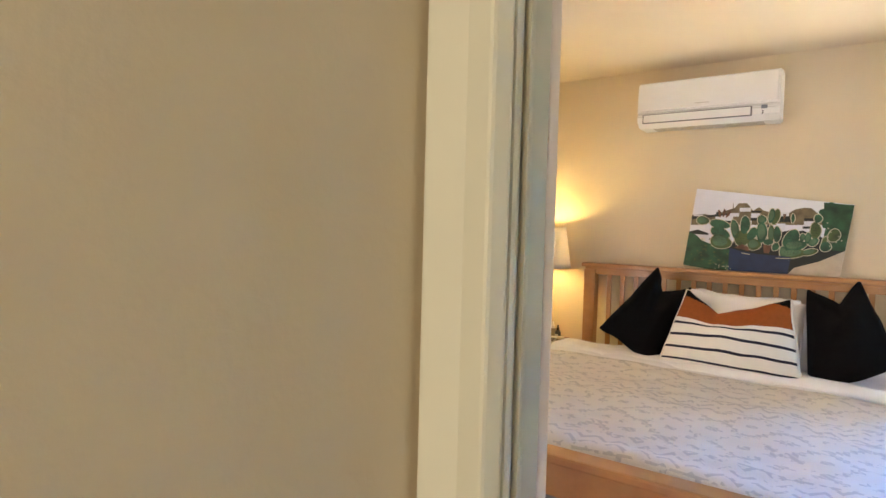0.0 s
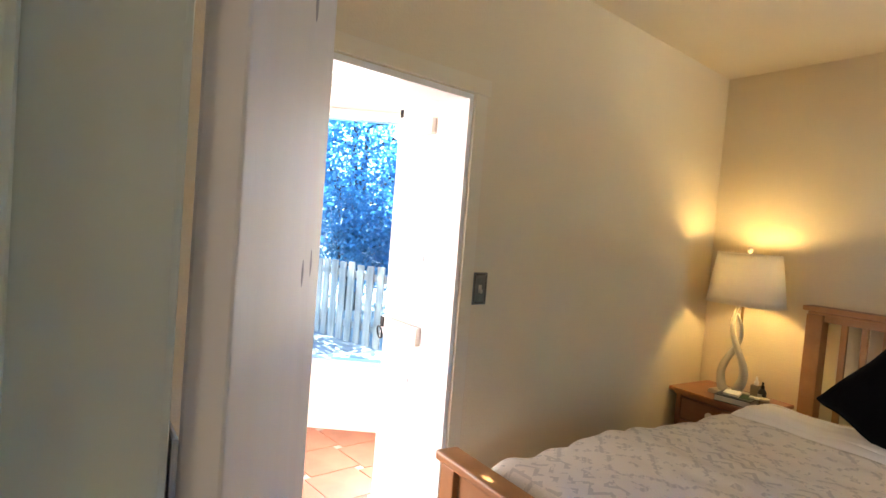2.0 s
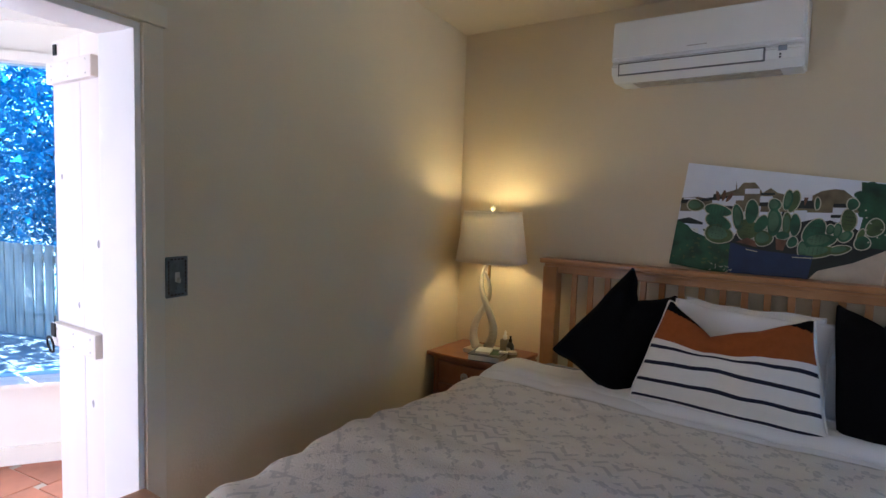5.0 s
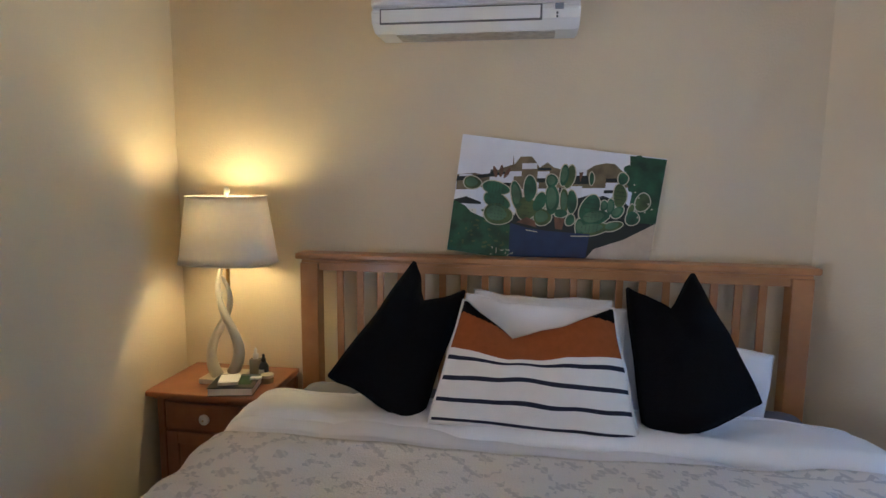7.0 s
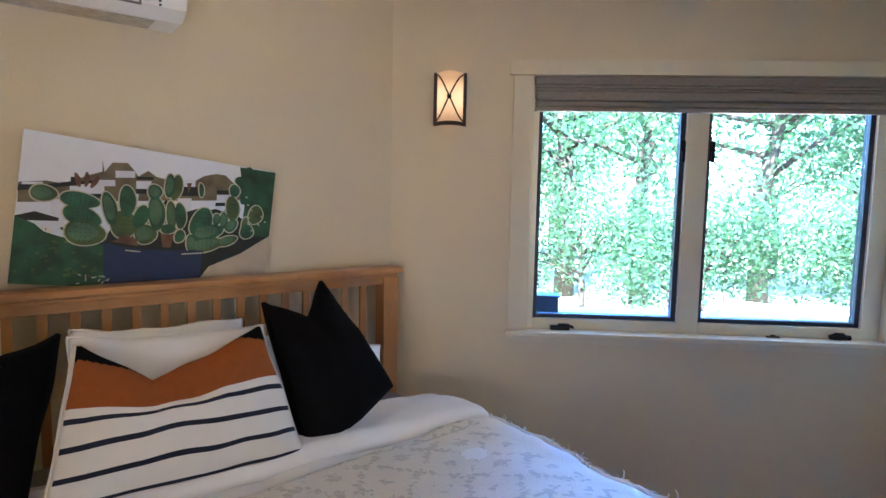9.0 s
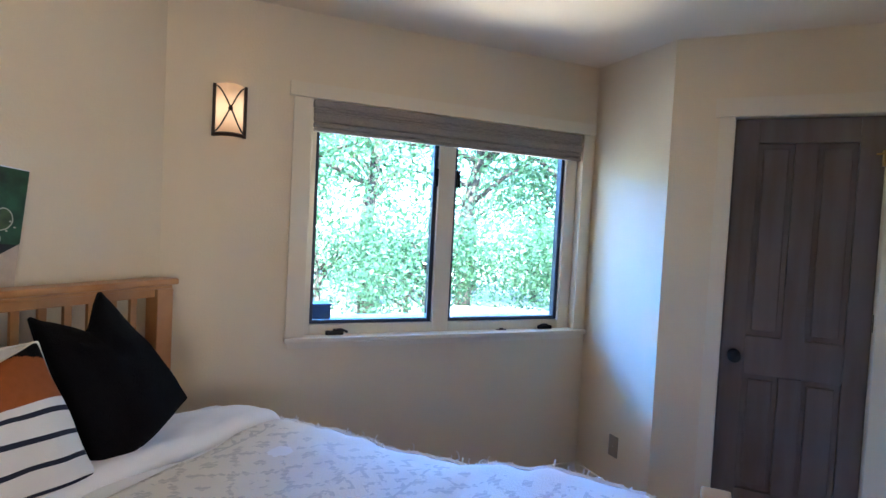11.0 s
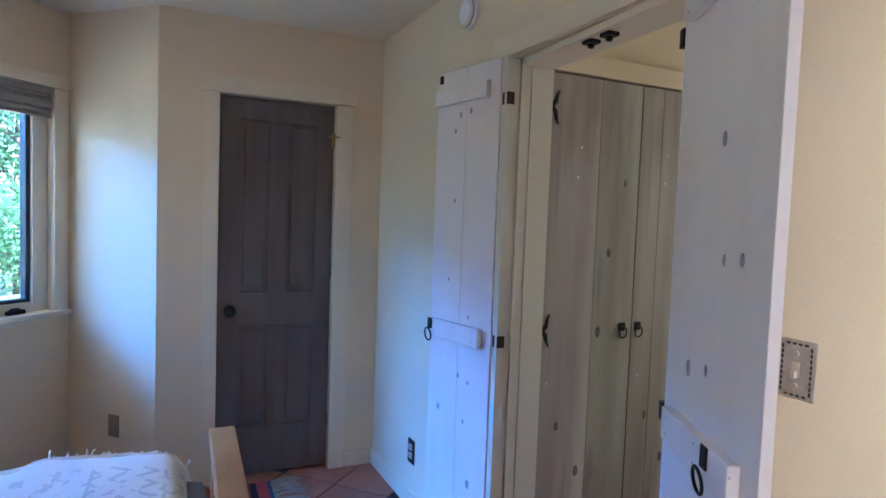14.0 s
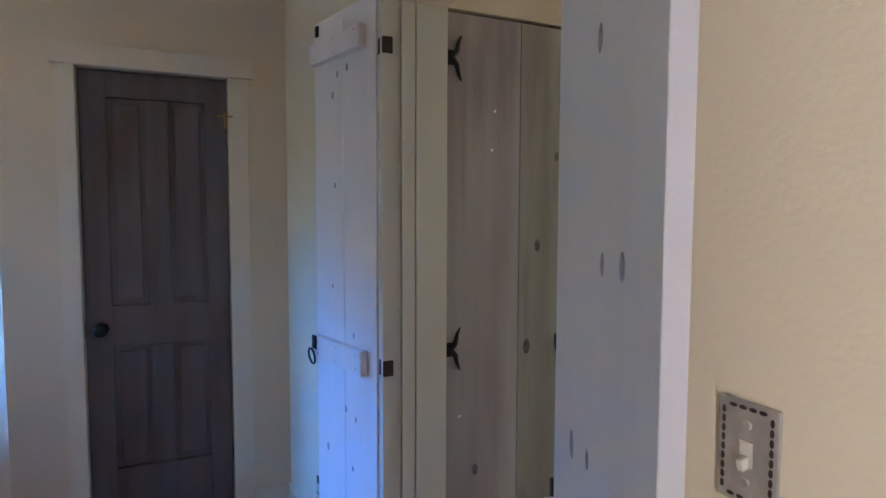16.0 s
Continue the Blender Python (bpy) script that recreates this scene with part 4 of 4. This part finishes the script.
art("painted_cactus", P["olive"], [oval(a, b, c, d, r) for i, (a, b, c, d, r) in enumerate(pads) if i % 3 == 0], 8)
art("painted_pale_pad", P["pale"], [oval(a - c * .12, b + d * .1, c * .72, d * .72, r) for i, (a, b, c, d, r) in enumerate(pads) if i % 4 in (0, 3)], 8.6)
art("painted_spine", P["dark"], [oval(a + dx * c * .24, b + dy * d * .36, .24, .2, 0, 6) for i, (a, b, c, d, r) in enumerate(pads) if i in (1, 2, 3, 6, 14, 16, 18, 27) for dx in (-3, -2, -1, 0, 1, 2, 3) for dy in (-3, -1.5, 0, 1.5, 3) if dx * dx + dy * dy < 11], 10)
art("painted_flower", P["clay"], [[(32.9, 32.1), (37.9, 37.6), (41.9, 35.5), (43.5, 30.2)], [(51.3, 40.9), (56.6, 40.8), (56.0, 31.1), (52.6, 31.1)], [(60.0, 80.3), (61.1, 72.6), (62.1, 80.8)]] + [oval(19, 72, 1, 3, 20, 9), oval(22, 73, 1, 3.2, 0, 9), oval(25, 72, 1, 3, -25, 9)], 11)
art("painted_planter", P["planter"], [[(30.0, 30.9), (38.8, 28.7), (48.8, 28.4), (69.7, 30.8), (69.5, 0), (31.9, 0)]], 12)
art("painted_rim", P["outline"], [[(38.3, 27.2), (44.1, 26.9), (44.2, 26.0), (38.4, 26.4)], [(60.7, 27.3), (69.2, 29.4), (69.3, 28.5), (60.7, 26.5)]] + [oval(x, y, .5, .4, 0, 6) for x, y in ((88, 70), (90, 66), (87, 76), (95, 62), (97, 58), (89, 60), (94, 55), (91, 50))] + [oval(rp.uniform(22, 34), rp.uniform(1, 8), .8, .25, rp.uniform(0, 180), 6) for _ in range(16)], 13)

# nightstand
ns = thing("nightstand", label="reddish wood nightstand with a drawer above a door", category="nightstand")
bx("top", -1.985, -1.485, 3.545, 3.925, .618, .640, M_nightwood, ns, .007)
bx("moulding", -1.955, -1.495, 3.562, 3.92, .605, .6175, M_nightwood, ns, .004)
for x in (-1.945, -1.52):
    for y in (3.575, 3.895):
        bx("leg", x - .0, x + .03, y - .004, y + .022, 0, .6045, M_nightwood, ns, .003)
bx("carcass", -1.94, -1.495, 3.588, 3.912, .07, .604, M_nightwood, ns, .002)
dw = bx("drawer", -1.908, -1.527, 3.568, 3.587, .485, .592, M_nightwood, ns, .003)
dr = thing("cupboard_door"); dr.parent = ns
for a, b, c_, d in ((-1.908, -1.86, .09, .47), (-1.575, -1.527, .09, .47), (-1.8595, -1.5755, .42, .47), (-1.8595, -1.5755, .09, .14)):
    bx("frame_board", a, b, 3.568, 3.587, c_, d, M_nightwood, dr, .002)
bx("panel", -1.8595, -1.5755, 3.578, 3.5875, .1405, .4195, M_nightwood, dr, .003)
bm = bmesh.new(); lathe(bm, [(.008, 0), (.007, .012), (.021, .016), (.022, .022), (.017, .028), (0, .030)], 20, pose(-1.728, 3.568, .538, 90)); part("knob", bm, M_ivory, dw, "white ceramic knob", True)
bm = bmesh.new(); lathe(bm, [(.004, .030), (.003, .033), (0, .034)], 10, pose(-1.728, 3.568, .538, 90)); part("knob_screw", bm, M_brass, dw)

# table lamp
lamp = thing("table_lamp", pose(-1.70, 3.735, .6405), "lit table lamp, twisted ivory horn base, off-white linen shade", "lamp")
bx("base", -.115, .045, -.075, .075, 0, .022, M_ivory, lamp, .004)
for sg, r0, hgt, tp in ((1, .027, .50, 0), (-1, .026, .43, -.03)):
    pts = []; rr = []
    for i in range(33):
        f = i / 32; a = 2 * math.pi * (f * .88 + .02)
        pts.append((-.035 + sg * (.012 + .05 * math.sin(a)) * (1 - .25 * f) + (tp + .03) * f * .6, sg * .028 * math.cos(a), .02 + f * hgt)); rr.append(r0 * (1 - .75 * f))
    bm = bmesh.new(); tube(bm, pts, rr, 12); part("horn_stem", bm, M_ivory, lamp, smooth=True)
bm = bmesh.new(); tube(bm, [(-.01, 0, .40), (-.005, 0, .56), (0, 0, .60)], [.008, .006, .006]); part("rod", bm, M_brass, lamp)
bm = bmesh.new(); rows = []
for k in range(9):
    f = k / 8; z = .505 + .27 * f; a, b = .193 - .038 * f, .150 - .030 * f
    rows.append([bm.verts.new((math.copysign(abs(math.cos(t)) ** .75, math.cos(t)) * a, math.copysign(abs(math.sin(t)) ** .75, math.sin(t)) * b, z)) for t in [2 * math.pi * (i + .5) / 64 for i in range(64)]])
for a, b in zip(rows, rows[1:]):
    for i in range(64):
        bm.faces.new((a[i], a[(i + 1) % 64], b[(i + 1) % 64], b[i]))
shd = part("shade", bm, M_shade, lamp, "off-white oval linen shade", True); shd.modifiers.new("s", 'SOLIDIFY').thickness = .003
for zz, k in ((.505, 0), (.775, 8)):
    bm = bmesh.new(); f = k / 8; a, b = .194 - .038 * f, .151 - .030 * f
    tube(bm, [(math.copysign(abs(math.cos(t)) ** .75, math.cos(t)) * a, math.copysign(abs(math.sin(t)) ** .75, math.sin(t)) * b, zz) for t in [2 * math.pi * i / 48 for i in range(49)]], .003, 6); part("trim_ring", bm, M_shade, shd)
bm = bmesh.new(); tube(bm, [(.158, -.075, .506), (.128, -.062, .775)], .0025, 6); part("seam", bm, M_pewter, shd, "dark open seam")
bm = bmesh.new(); lathe(bm, [(.004, .60), (.004, .78), (.012, .788), (.014, .80), (.008, .812), (0, .816)], 14); part("finial", bm, M_ivory, lamp, smooth=True)
bm = bmesh.new(); tube(bm, [(-.15, 0, .765), (0, 0, .77), (.15, 0, .765)], .002, 6); part("spider", bm, M_brass, lamp)
bulb("lamp_bulb", (-1.70, 3.735, 1.335), .74, (1, .70, .26), .045)

# things on the nightstand
bk1 = thing("book", pose(-1.64, 3.61, .6405, 0, 0, 12), "thick book with a dark printed cover on the nightstand", "book")
bx("page_block", -.075, .095, -.055, .10, .003, .030, M_cream, bk1, .001); bx("cover", -.078, .098, -.058, .103, .0305, .034, M_label, bk1, .001); bx("cover", -.078, .098, -.058, .103, 0, .0028, M_label, bk1, .001)
bx("cover_print", .0, .08, -.02, .08, .0342, .0346, P["foliage"], bk1, 0)
nb = thing("notebook", pose(-1.645, 3.62, .6752, 0, 0, 20), "small white notebook lying on the book", "notebook")
bx("page_block", -.045, .03, -.045, .05, .0015, .012, M_cream, nb, .001); bx("cover", -.046, .031, -.046, .051, .0122, .0138, M_plastic, nb, .0005)
pen = thing("case", pose(-1.565, 3.665, .6752, 0, 0, 15), "small white case on the book", "case"); bx("body", -.02, .025, -.012, .012, 0, .010, M_plastic, pen, .003); bx("clasp", -.004, .004, -.0135, -.0122, .003, .007, M_pewter, pen, .0005)
bt = thing("dropper_bottle", pose(-1.63, 3.80, .6405), "clear glass bottle with a white dropper cap", "bottle")
bm = bmesh.new(); box(bm, -.024, .024, -.016, .016, 0, .075, None, .006); part("bottle", bm, M_glassy, bt)
bm = bmesh.new(); lathe(bm, [(.011, .0755), (.012, .095), (.006, .10), (.007, .115), (0, .125)], 16); part("dropper", bm, M_plastic, bt, smooth=True)
b2 = thing("spray_bottle", pose(-1.58, 3.77, .6405), "small dark bottle with a black pump", "bottle")
bm = bmesh.new(); lathe(bm, [(.02, 0), (.021, .01), (.021, .055), (.013, .068), (.011, .072)], 20); part("bottle", bm, M_label, b2, smooth=True)
bm = bmesh.new(); lathe(bm, [(.0095, .0725), (.0095, .088), (.005, .09), (.006, .105), (0, .108)], 14); part("pump", bm, M_iron, b2, smooth=True)
bx("label_band", -.012, .012, -.0222, -.0212, .02, .045, M_pewter, b2, 0)
jr = thing("cream_jar", pose(-1.545, 3.73, .6405), "low round jar with a pale lid", "jar")
bm = bmesh.new(); lathe(bm, [(.024, 0), (.025, .022)], 20); part("jar", bm, M_glassy, jr)
bm = bmesh.new(); lathe(bm, [(.026, .0225), (.026, .034), (0, .036)], 20); part("lid", bm, M_ivory, jr)

# rug
rug = thing("rug", pose(1.45, 1.66, 0), "red and blue woven rug with grey fringe on tiles", "rug")
bx("pile", -.40, .36, -.27, .24, .001, .010, M_rug, rug, .002)
bm = bmesh.new()
for i in range(60):
    x = -.39 + i * .0127; y = -.27; pts = [Vector((x, y, .006))]
    for k in range(4):
        pts.append(pts[-1] + Vector((rnd.uniform(-.02, .02), -rnd.uniform(.02, .05), rnd.uniform(-.001, .003))))
        pts[-1].z = max(.004, pts[-1].z)
    tube(bm, pts, .003, 5)
part("fringe", bm, M_fringe, rug, "tangled grey fringe")

# ---- sunroom ----
SF0 = (-3.905, 1.746); SD = Vector((.5487, .836)); SFm = along(SF0, (SF0[0] + SD.x, SF0[1] + SD.y))
wins = wall("wall_sunroom", (SF0[0] - SD.x * 2.2, SF0[1] - SD.y * 2.2), (SF0[0] + SD.x * 2.2, SF0[1] + SD.y * 2.2), [(2.1, 3.6, .46, 2.10)], material=M_sunwall, height=2.38)
sw = thing("window_2", SFm, "large fixed sunroom window with white frame"); sw["kind"] = "structure"
for a, b, c_, d in ((-.15, -.1, .46, 2.10), (1.4, 1.45, .46, 2.10), (-.17, 1.47, 2.10, 2.15), (-.2, 1.5, .435, .459)):
    board("window_frame", None, a, b, -.03 if c_ != .435 else -.10, -.001, c_, d, M_sunwall, sw)
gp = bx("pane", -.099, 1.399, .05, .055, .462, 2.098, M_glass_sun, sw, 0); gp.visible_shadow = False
board("baseboard", SFm, -2.1, 2.2, -.02, 0, 0, .10, M_sunwall); board("trim", SFm, -2.1, 2.2, -.03, 0, 2.30, 2.38, M_sunwall)
plate("wall_outlet", SFm @ pose(-.045, -.001, .19, 0, 90, 0), "white double outlet low on the sunroom wall", "wall outlet", "outlet", M_sunwall)
wall("wall_sunroom_north", (-2.72, 3.6), (-2.13, 3.6), material=M_sunwall)
wall("wall_sunroom_south", (-1.6, -.4), (-5.1, -.3), material=M_sunwall)
bm = bmesh.new()
for k in range(12):
    box(bm, -6, -1.72 - max(0, k - 2) * .075, -.6 + k * .42, -.2 + k * .42, 2.56, 2.60)
struct(part("roof_sunroom", bm, M_beam))
for k in range(5):
    b_ = struct(bx("rafter", -1.1, 0, -.03, .03, 2.39, 2.52, M_sunwall if k % 2 else M_beam, bev=.004)); b_.matrix_world = pose(-2.15, .9 + k * .42, 0, 0, 0, -25)
sl_ = leaf(.35, pose(-1.865, 1.845, 0, 0, 0, 181.5), 1.925, 1, "whitewashed plank door leaf open into the sunroom", [.17], [(.07, 1.3, .008), (.3, 1.5, .006), (.12, .8, .008), (.2, 1.1, .007)])

# ---- outside ----
ground = struct(bx("ground", -70, 70, -70, 70, -.9, -.55, M_ground, bev=0))
dk = thing("deck", label="weathered wooden deck outside the sunroom", category="deck"); dk["kind"] = "structure"
for k in range(34):
    bx("deck_board", -10.2, -4.4, -1.5 + k * .15, -1.355 + k * .15, -.09, -.05, M_deck, dk, .003, m=pose(-.0, 0, 0, 0, 0, 0))
fe = thing("fence", label="weathered wooden picket fence along the deck", category="fence")


def fence_run(p, q, gap, spread=0.0):
    L = math.dist(p, q); m = along(p, q); x = 0; i = 0
    while x < L:
        h = .90 + .03 * noise.noise(Vector((i * 3.1, p[0], 0))); w = .115 + .02 * noise.noise(Vector((i * 1.7, p[1], 3)))
        bx("picket", x, x + w, 0, .02, -.05, h, M_fence, fe, .003).matrix_basis = m
        x += w + gap + max(0, x / L - .35) * spread; i += 1
    for z in (.12, .72):
        bx("fence_rail", 0, L, .021, .06, z, z + .08, M_fence, fe, .003).matrix_basis = m


fence_run((-9.2, 2.70), (-5.3, 3.80), .006, .14); fence_run((-9.6, -1.2), (-9.2, 2.65), .07)


def tree_meshes(seed, h, cr, n, leafsize, leafmat):
    r = random.Random(seed); bm = bmesh.new()
    top = Vector((r.uniform(-.3, .3), r.uniform(-.3, .3), h * .8)); trunk = [Vector((0, 0, 0)), Vector((r.uniform(-.1, .1), 0, h * .3)), top * .65, top]
    tube(bm, trunk, [h * .028, h * .022, h * .014, .01], 8); tips = [top]
    for k in range(9):
        b0 = trunk[1].lerp(top, r.random() * .8); d = Vector((r.uniform(-1, 1), r.uniform(-1, 1), r.uniform(.1, .8))).normalized() * cr * r.uniform(.6, 1.0)
        tube(bm, [b0, b0 + d * .5 + Vector((0, 0, .1)), b0 + d], [h * .010, h * .006, .006], 6); tips += [b0 + d * .6, b0 + d]
    verts, faces = [], []
    for i in range(n):
        c = r.choice(tips) + Vector((r.gauss(0, 1), r.gauss(0, 1), r.gauss(0, .8))) * cr * .27
        a = Vector((r.gauss(0, 1), r.gauss(0, 1), r.gauss(0, 1))).normalized(); b = a.cross(Vector((r.gauss(0, 1), r.gauss(0, 1), r.gauss(0, 1)))).normalized(); s = leafsize * r.uniform(.6, 1.3)
        k = len(verts); verts += [c - a * s, c + b * s * .45, c + a * s, c - b * s * .45]; faces.append((k, k + 1, k + 2, k + 3))
    me = bpy.data.meshes.new("crown"); me.from_pydata([tuple(v) for v in verts], [], faces); me.materials.append(leafmat)
    return bm, me


protos = []
for sd_, h, cr, n, lsz, lab in ((1, 5.5, 2.2, 4300, .065, "tall oak tree with an open sunlit crown"), (2, 7.5, 2.8, 5400, .075, "tall slender tree with dense green foliage"), (3, 2.4, 1.3, 6500, .04, "broad green shrub in sunshine"), (4, 5.5, 2.2, 6500, .065, "tall tree with an open crown tinted by blue light"), (5, 7.5, 2.8, 8000, .075, "tall slender tree with dense foliage tinted by blue light"), (6, 2.4, 1.3, 6500, .04, "broad shrub tinted by blue light")):
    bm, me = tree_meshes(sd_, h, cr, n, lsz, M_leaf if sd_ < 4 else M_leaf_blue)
    t = thing("tree" if h > 3 else "shrub", pose(0, 0, -.55), lab, "tree" if h > 3 else "shrub")
    part("trunk", bm, M_bark, t, smooth=True); cr_ = new("crown", me); cr_.parent = t
    protos.append(t)
rt = random.Random(11); placed = 0
spots = []
for k in range(12):
    a = radians(rt.uniform(5, 88)); d = rt.uniform(11, 20); spots.append((1.4 + d * math.cos(a), 3 + d * math.sin(a), rt.choice((0, 1))))
for k in range(14):
    a = radians(rt.uniform(0, 90)); d = rt.uniform(5, 9.5); spots.append((1.4 + d * math.cos(a), 3 + d * math.sin(a), 2))
for k in range(9):
    a = radians(rt.uniform(120, 200)); d = rt.uniform(7.5, 14); spots.append((-3.5 + d * math.cos(a), 1.8 + d * math.sin(a), rt.choice((0, 1, 1))))
for k in range(8):
    a = radians(rt.uniform(135, 185)); d = rt.uniform(6.8, 9); spots.append((-3.5 + d * math.cos(a), 2.2 + d * math.sin(a), 2))
for k in range(7):
    a = radians(8 + 12 * k); spots.append((1.4 + rt.uniform(9, 11) * math.cos(a), 3 + rt.uniform(9, 11) * math.sin(a), 1))
# extra trees added only so that their crowns shade the deck
spots += [(-8.2, .2, 1), (-9.6, 2.0, 0), (-7.2, -1.6, 0)]
for i, (x, y, k) in enumerate(spots):
    # western trees use the copies with blue light painted into the leaves
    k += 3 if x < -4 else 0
    m = pose(x, y, -.55, 0, 0, rt.uniform(0, 360)) @ Matrix.Scale(rt.uniform(.8, 1.2), 4)
    c = copy_thing(protos[k], m); c.matrix_world = m
for t in protos:
    for o in list(t.children) + [t]:
        bpy.data.objects.remove(o)
bf = thing("bird_feeder", pose(4.6, 7.2, -.55, 0, 0, 20), "small roofed bird feeder on wooden posts in the yard", "bird feeder")
for x in (-.18, .18):
    bx("post", x - .03, x + .03, -.03, .03, 0, 1.9, M_bark, bf, .004)
bx("tray", -.3, .3, -.18, .18, 1.901, 1.93, M_bark, bf, .004); bx("roof", -.38, .38, -.24, .24, 2.15, 2.19, M_fence, bf, .004)
for x in (-.26, .26):
    bx("upright", x - .015, x + .015, -.015, .015, 1.931, 2.149, M_bark, bf, .002)

# floor tiles
rtile = random.Random(2); tile_me = None
bm = bmesh.new(); box(bm, -.158, .158, -.158, .158, -.012, 0, None, .004); tile_me = bpy.data.meshes.new("tile"); bm.to_mesh(tile_me); bm.free(); tile_me.materials.append(M_terra)
fl1 = struct(thing("floor_tiles")); cnt = 0
for i in range(-14, 15):
    for j in range(-14, 15):
        x = .3 + (i - j) * .325 * .7071; y = 1.3 + (i + j) * .325 * .7071
        wx = -2.3 - .0
        if (-1.5 + max(0, y - .6) * -.16 < x < 1.95 and .72 < y < 1.9) or (-.3 < x < .6 and -1.4 < y < .95) or (.55 < x < 2.3 and 1.9 <= y < 3.6 and x + y < 4.75):
            o = new("tile", tile_me); o.matrix_world = pose(x, y, .0 + rtile.uniform(-.0008, .0008), 0, 0, 45); o.parent = fl1; cnt += 1
fl2 = struct(thing("floor_sunroom"))
struct(bx("ground_slab", -5.6, -1.9, -.6, 4.3, -.1, -.006, mat("grout", (.45, .42, .38), .9), bev=0))
for i in range(12):
    for j in range(14):
        x = -2.15 - i * .325; y = -.3 + j * .325
        if x > -4.9:
            o = new("tile", tile_me); o.matrix_world = pose(x, y, .0, 0, 0, 8); o.parent = fl2

# unseen area lamps added to stand in for daylight
# blue lamp added outside, high over the window, in place of sky light
w_ = area("sky_daylight", (0, 0, 0), (0, 1, 0), 4.2, 1.05, 54, (.11, .34, 1)); w_.matrix_world = MW @ look((.3, 3.8, 3.42), (1.5, 0, 1.5))
# lamp added before the solid south wall, as if it had windows
d_ = area("sunroom_daylight", (-2.9, -.2, 1.0), (-2.6, 2.2, .9), 2.2, 1.3, 7.5, (1, .87, .83))
# narrow lamp added behind the open leaf to brighten the switch wall
g_ = area("sunroom_glow", (-3.25, 2.5, 1.35), (-.6, .75, 1.25), .32, 1.5, 8.5, (1, .90, .82))
# warm lamp added before the closed hall end to brighten the hall
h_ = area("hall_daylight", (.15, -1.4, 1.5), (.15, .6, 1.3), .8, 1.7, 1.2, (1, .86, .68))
# hidden lamp added below the sill outside, imitating light off the ground
y_ = area("yard_bounce", (0, 0, 0), (0, 1, 0), 1.4, .9, 13, (1, .83, .64)); y_.matrix_world = MW @ look((2.8, 1.35, .35), (1.0, -1.6, 2.0))
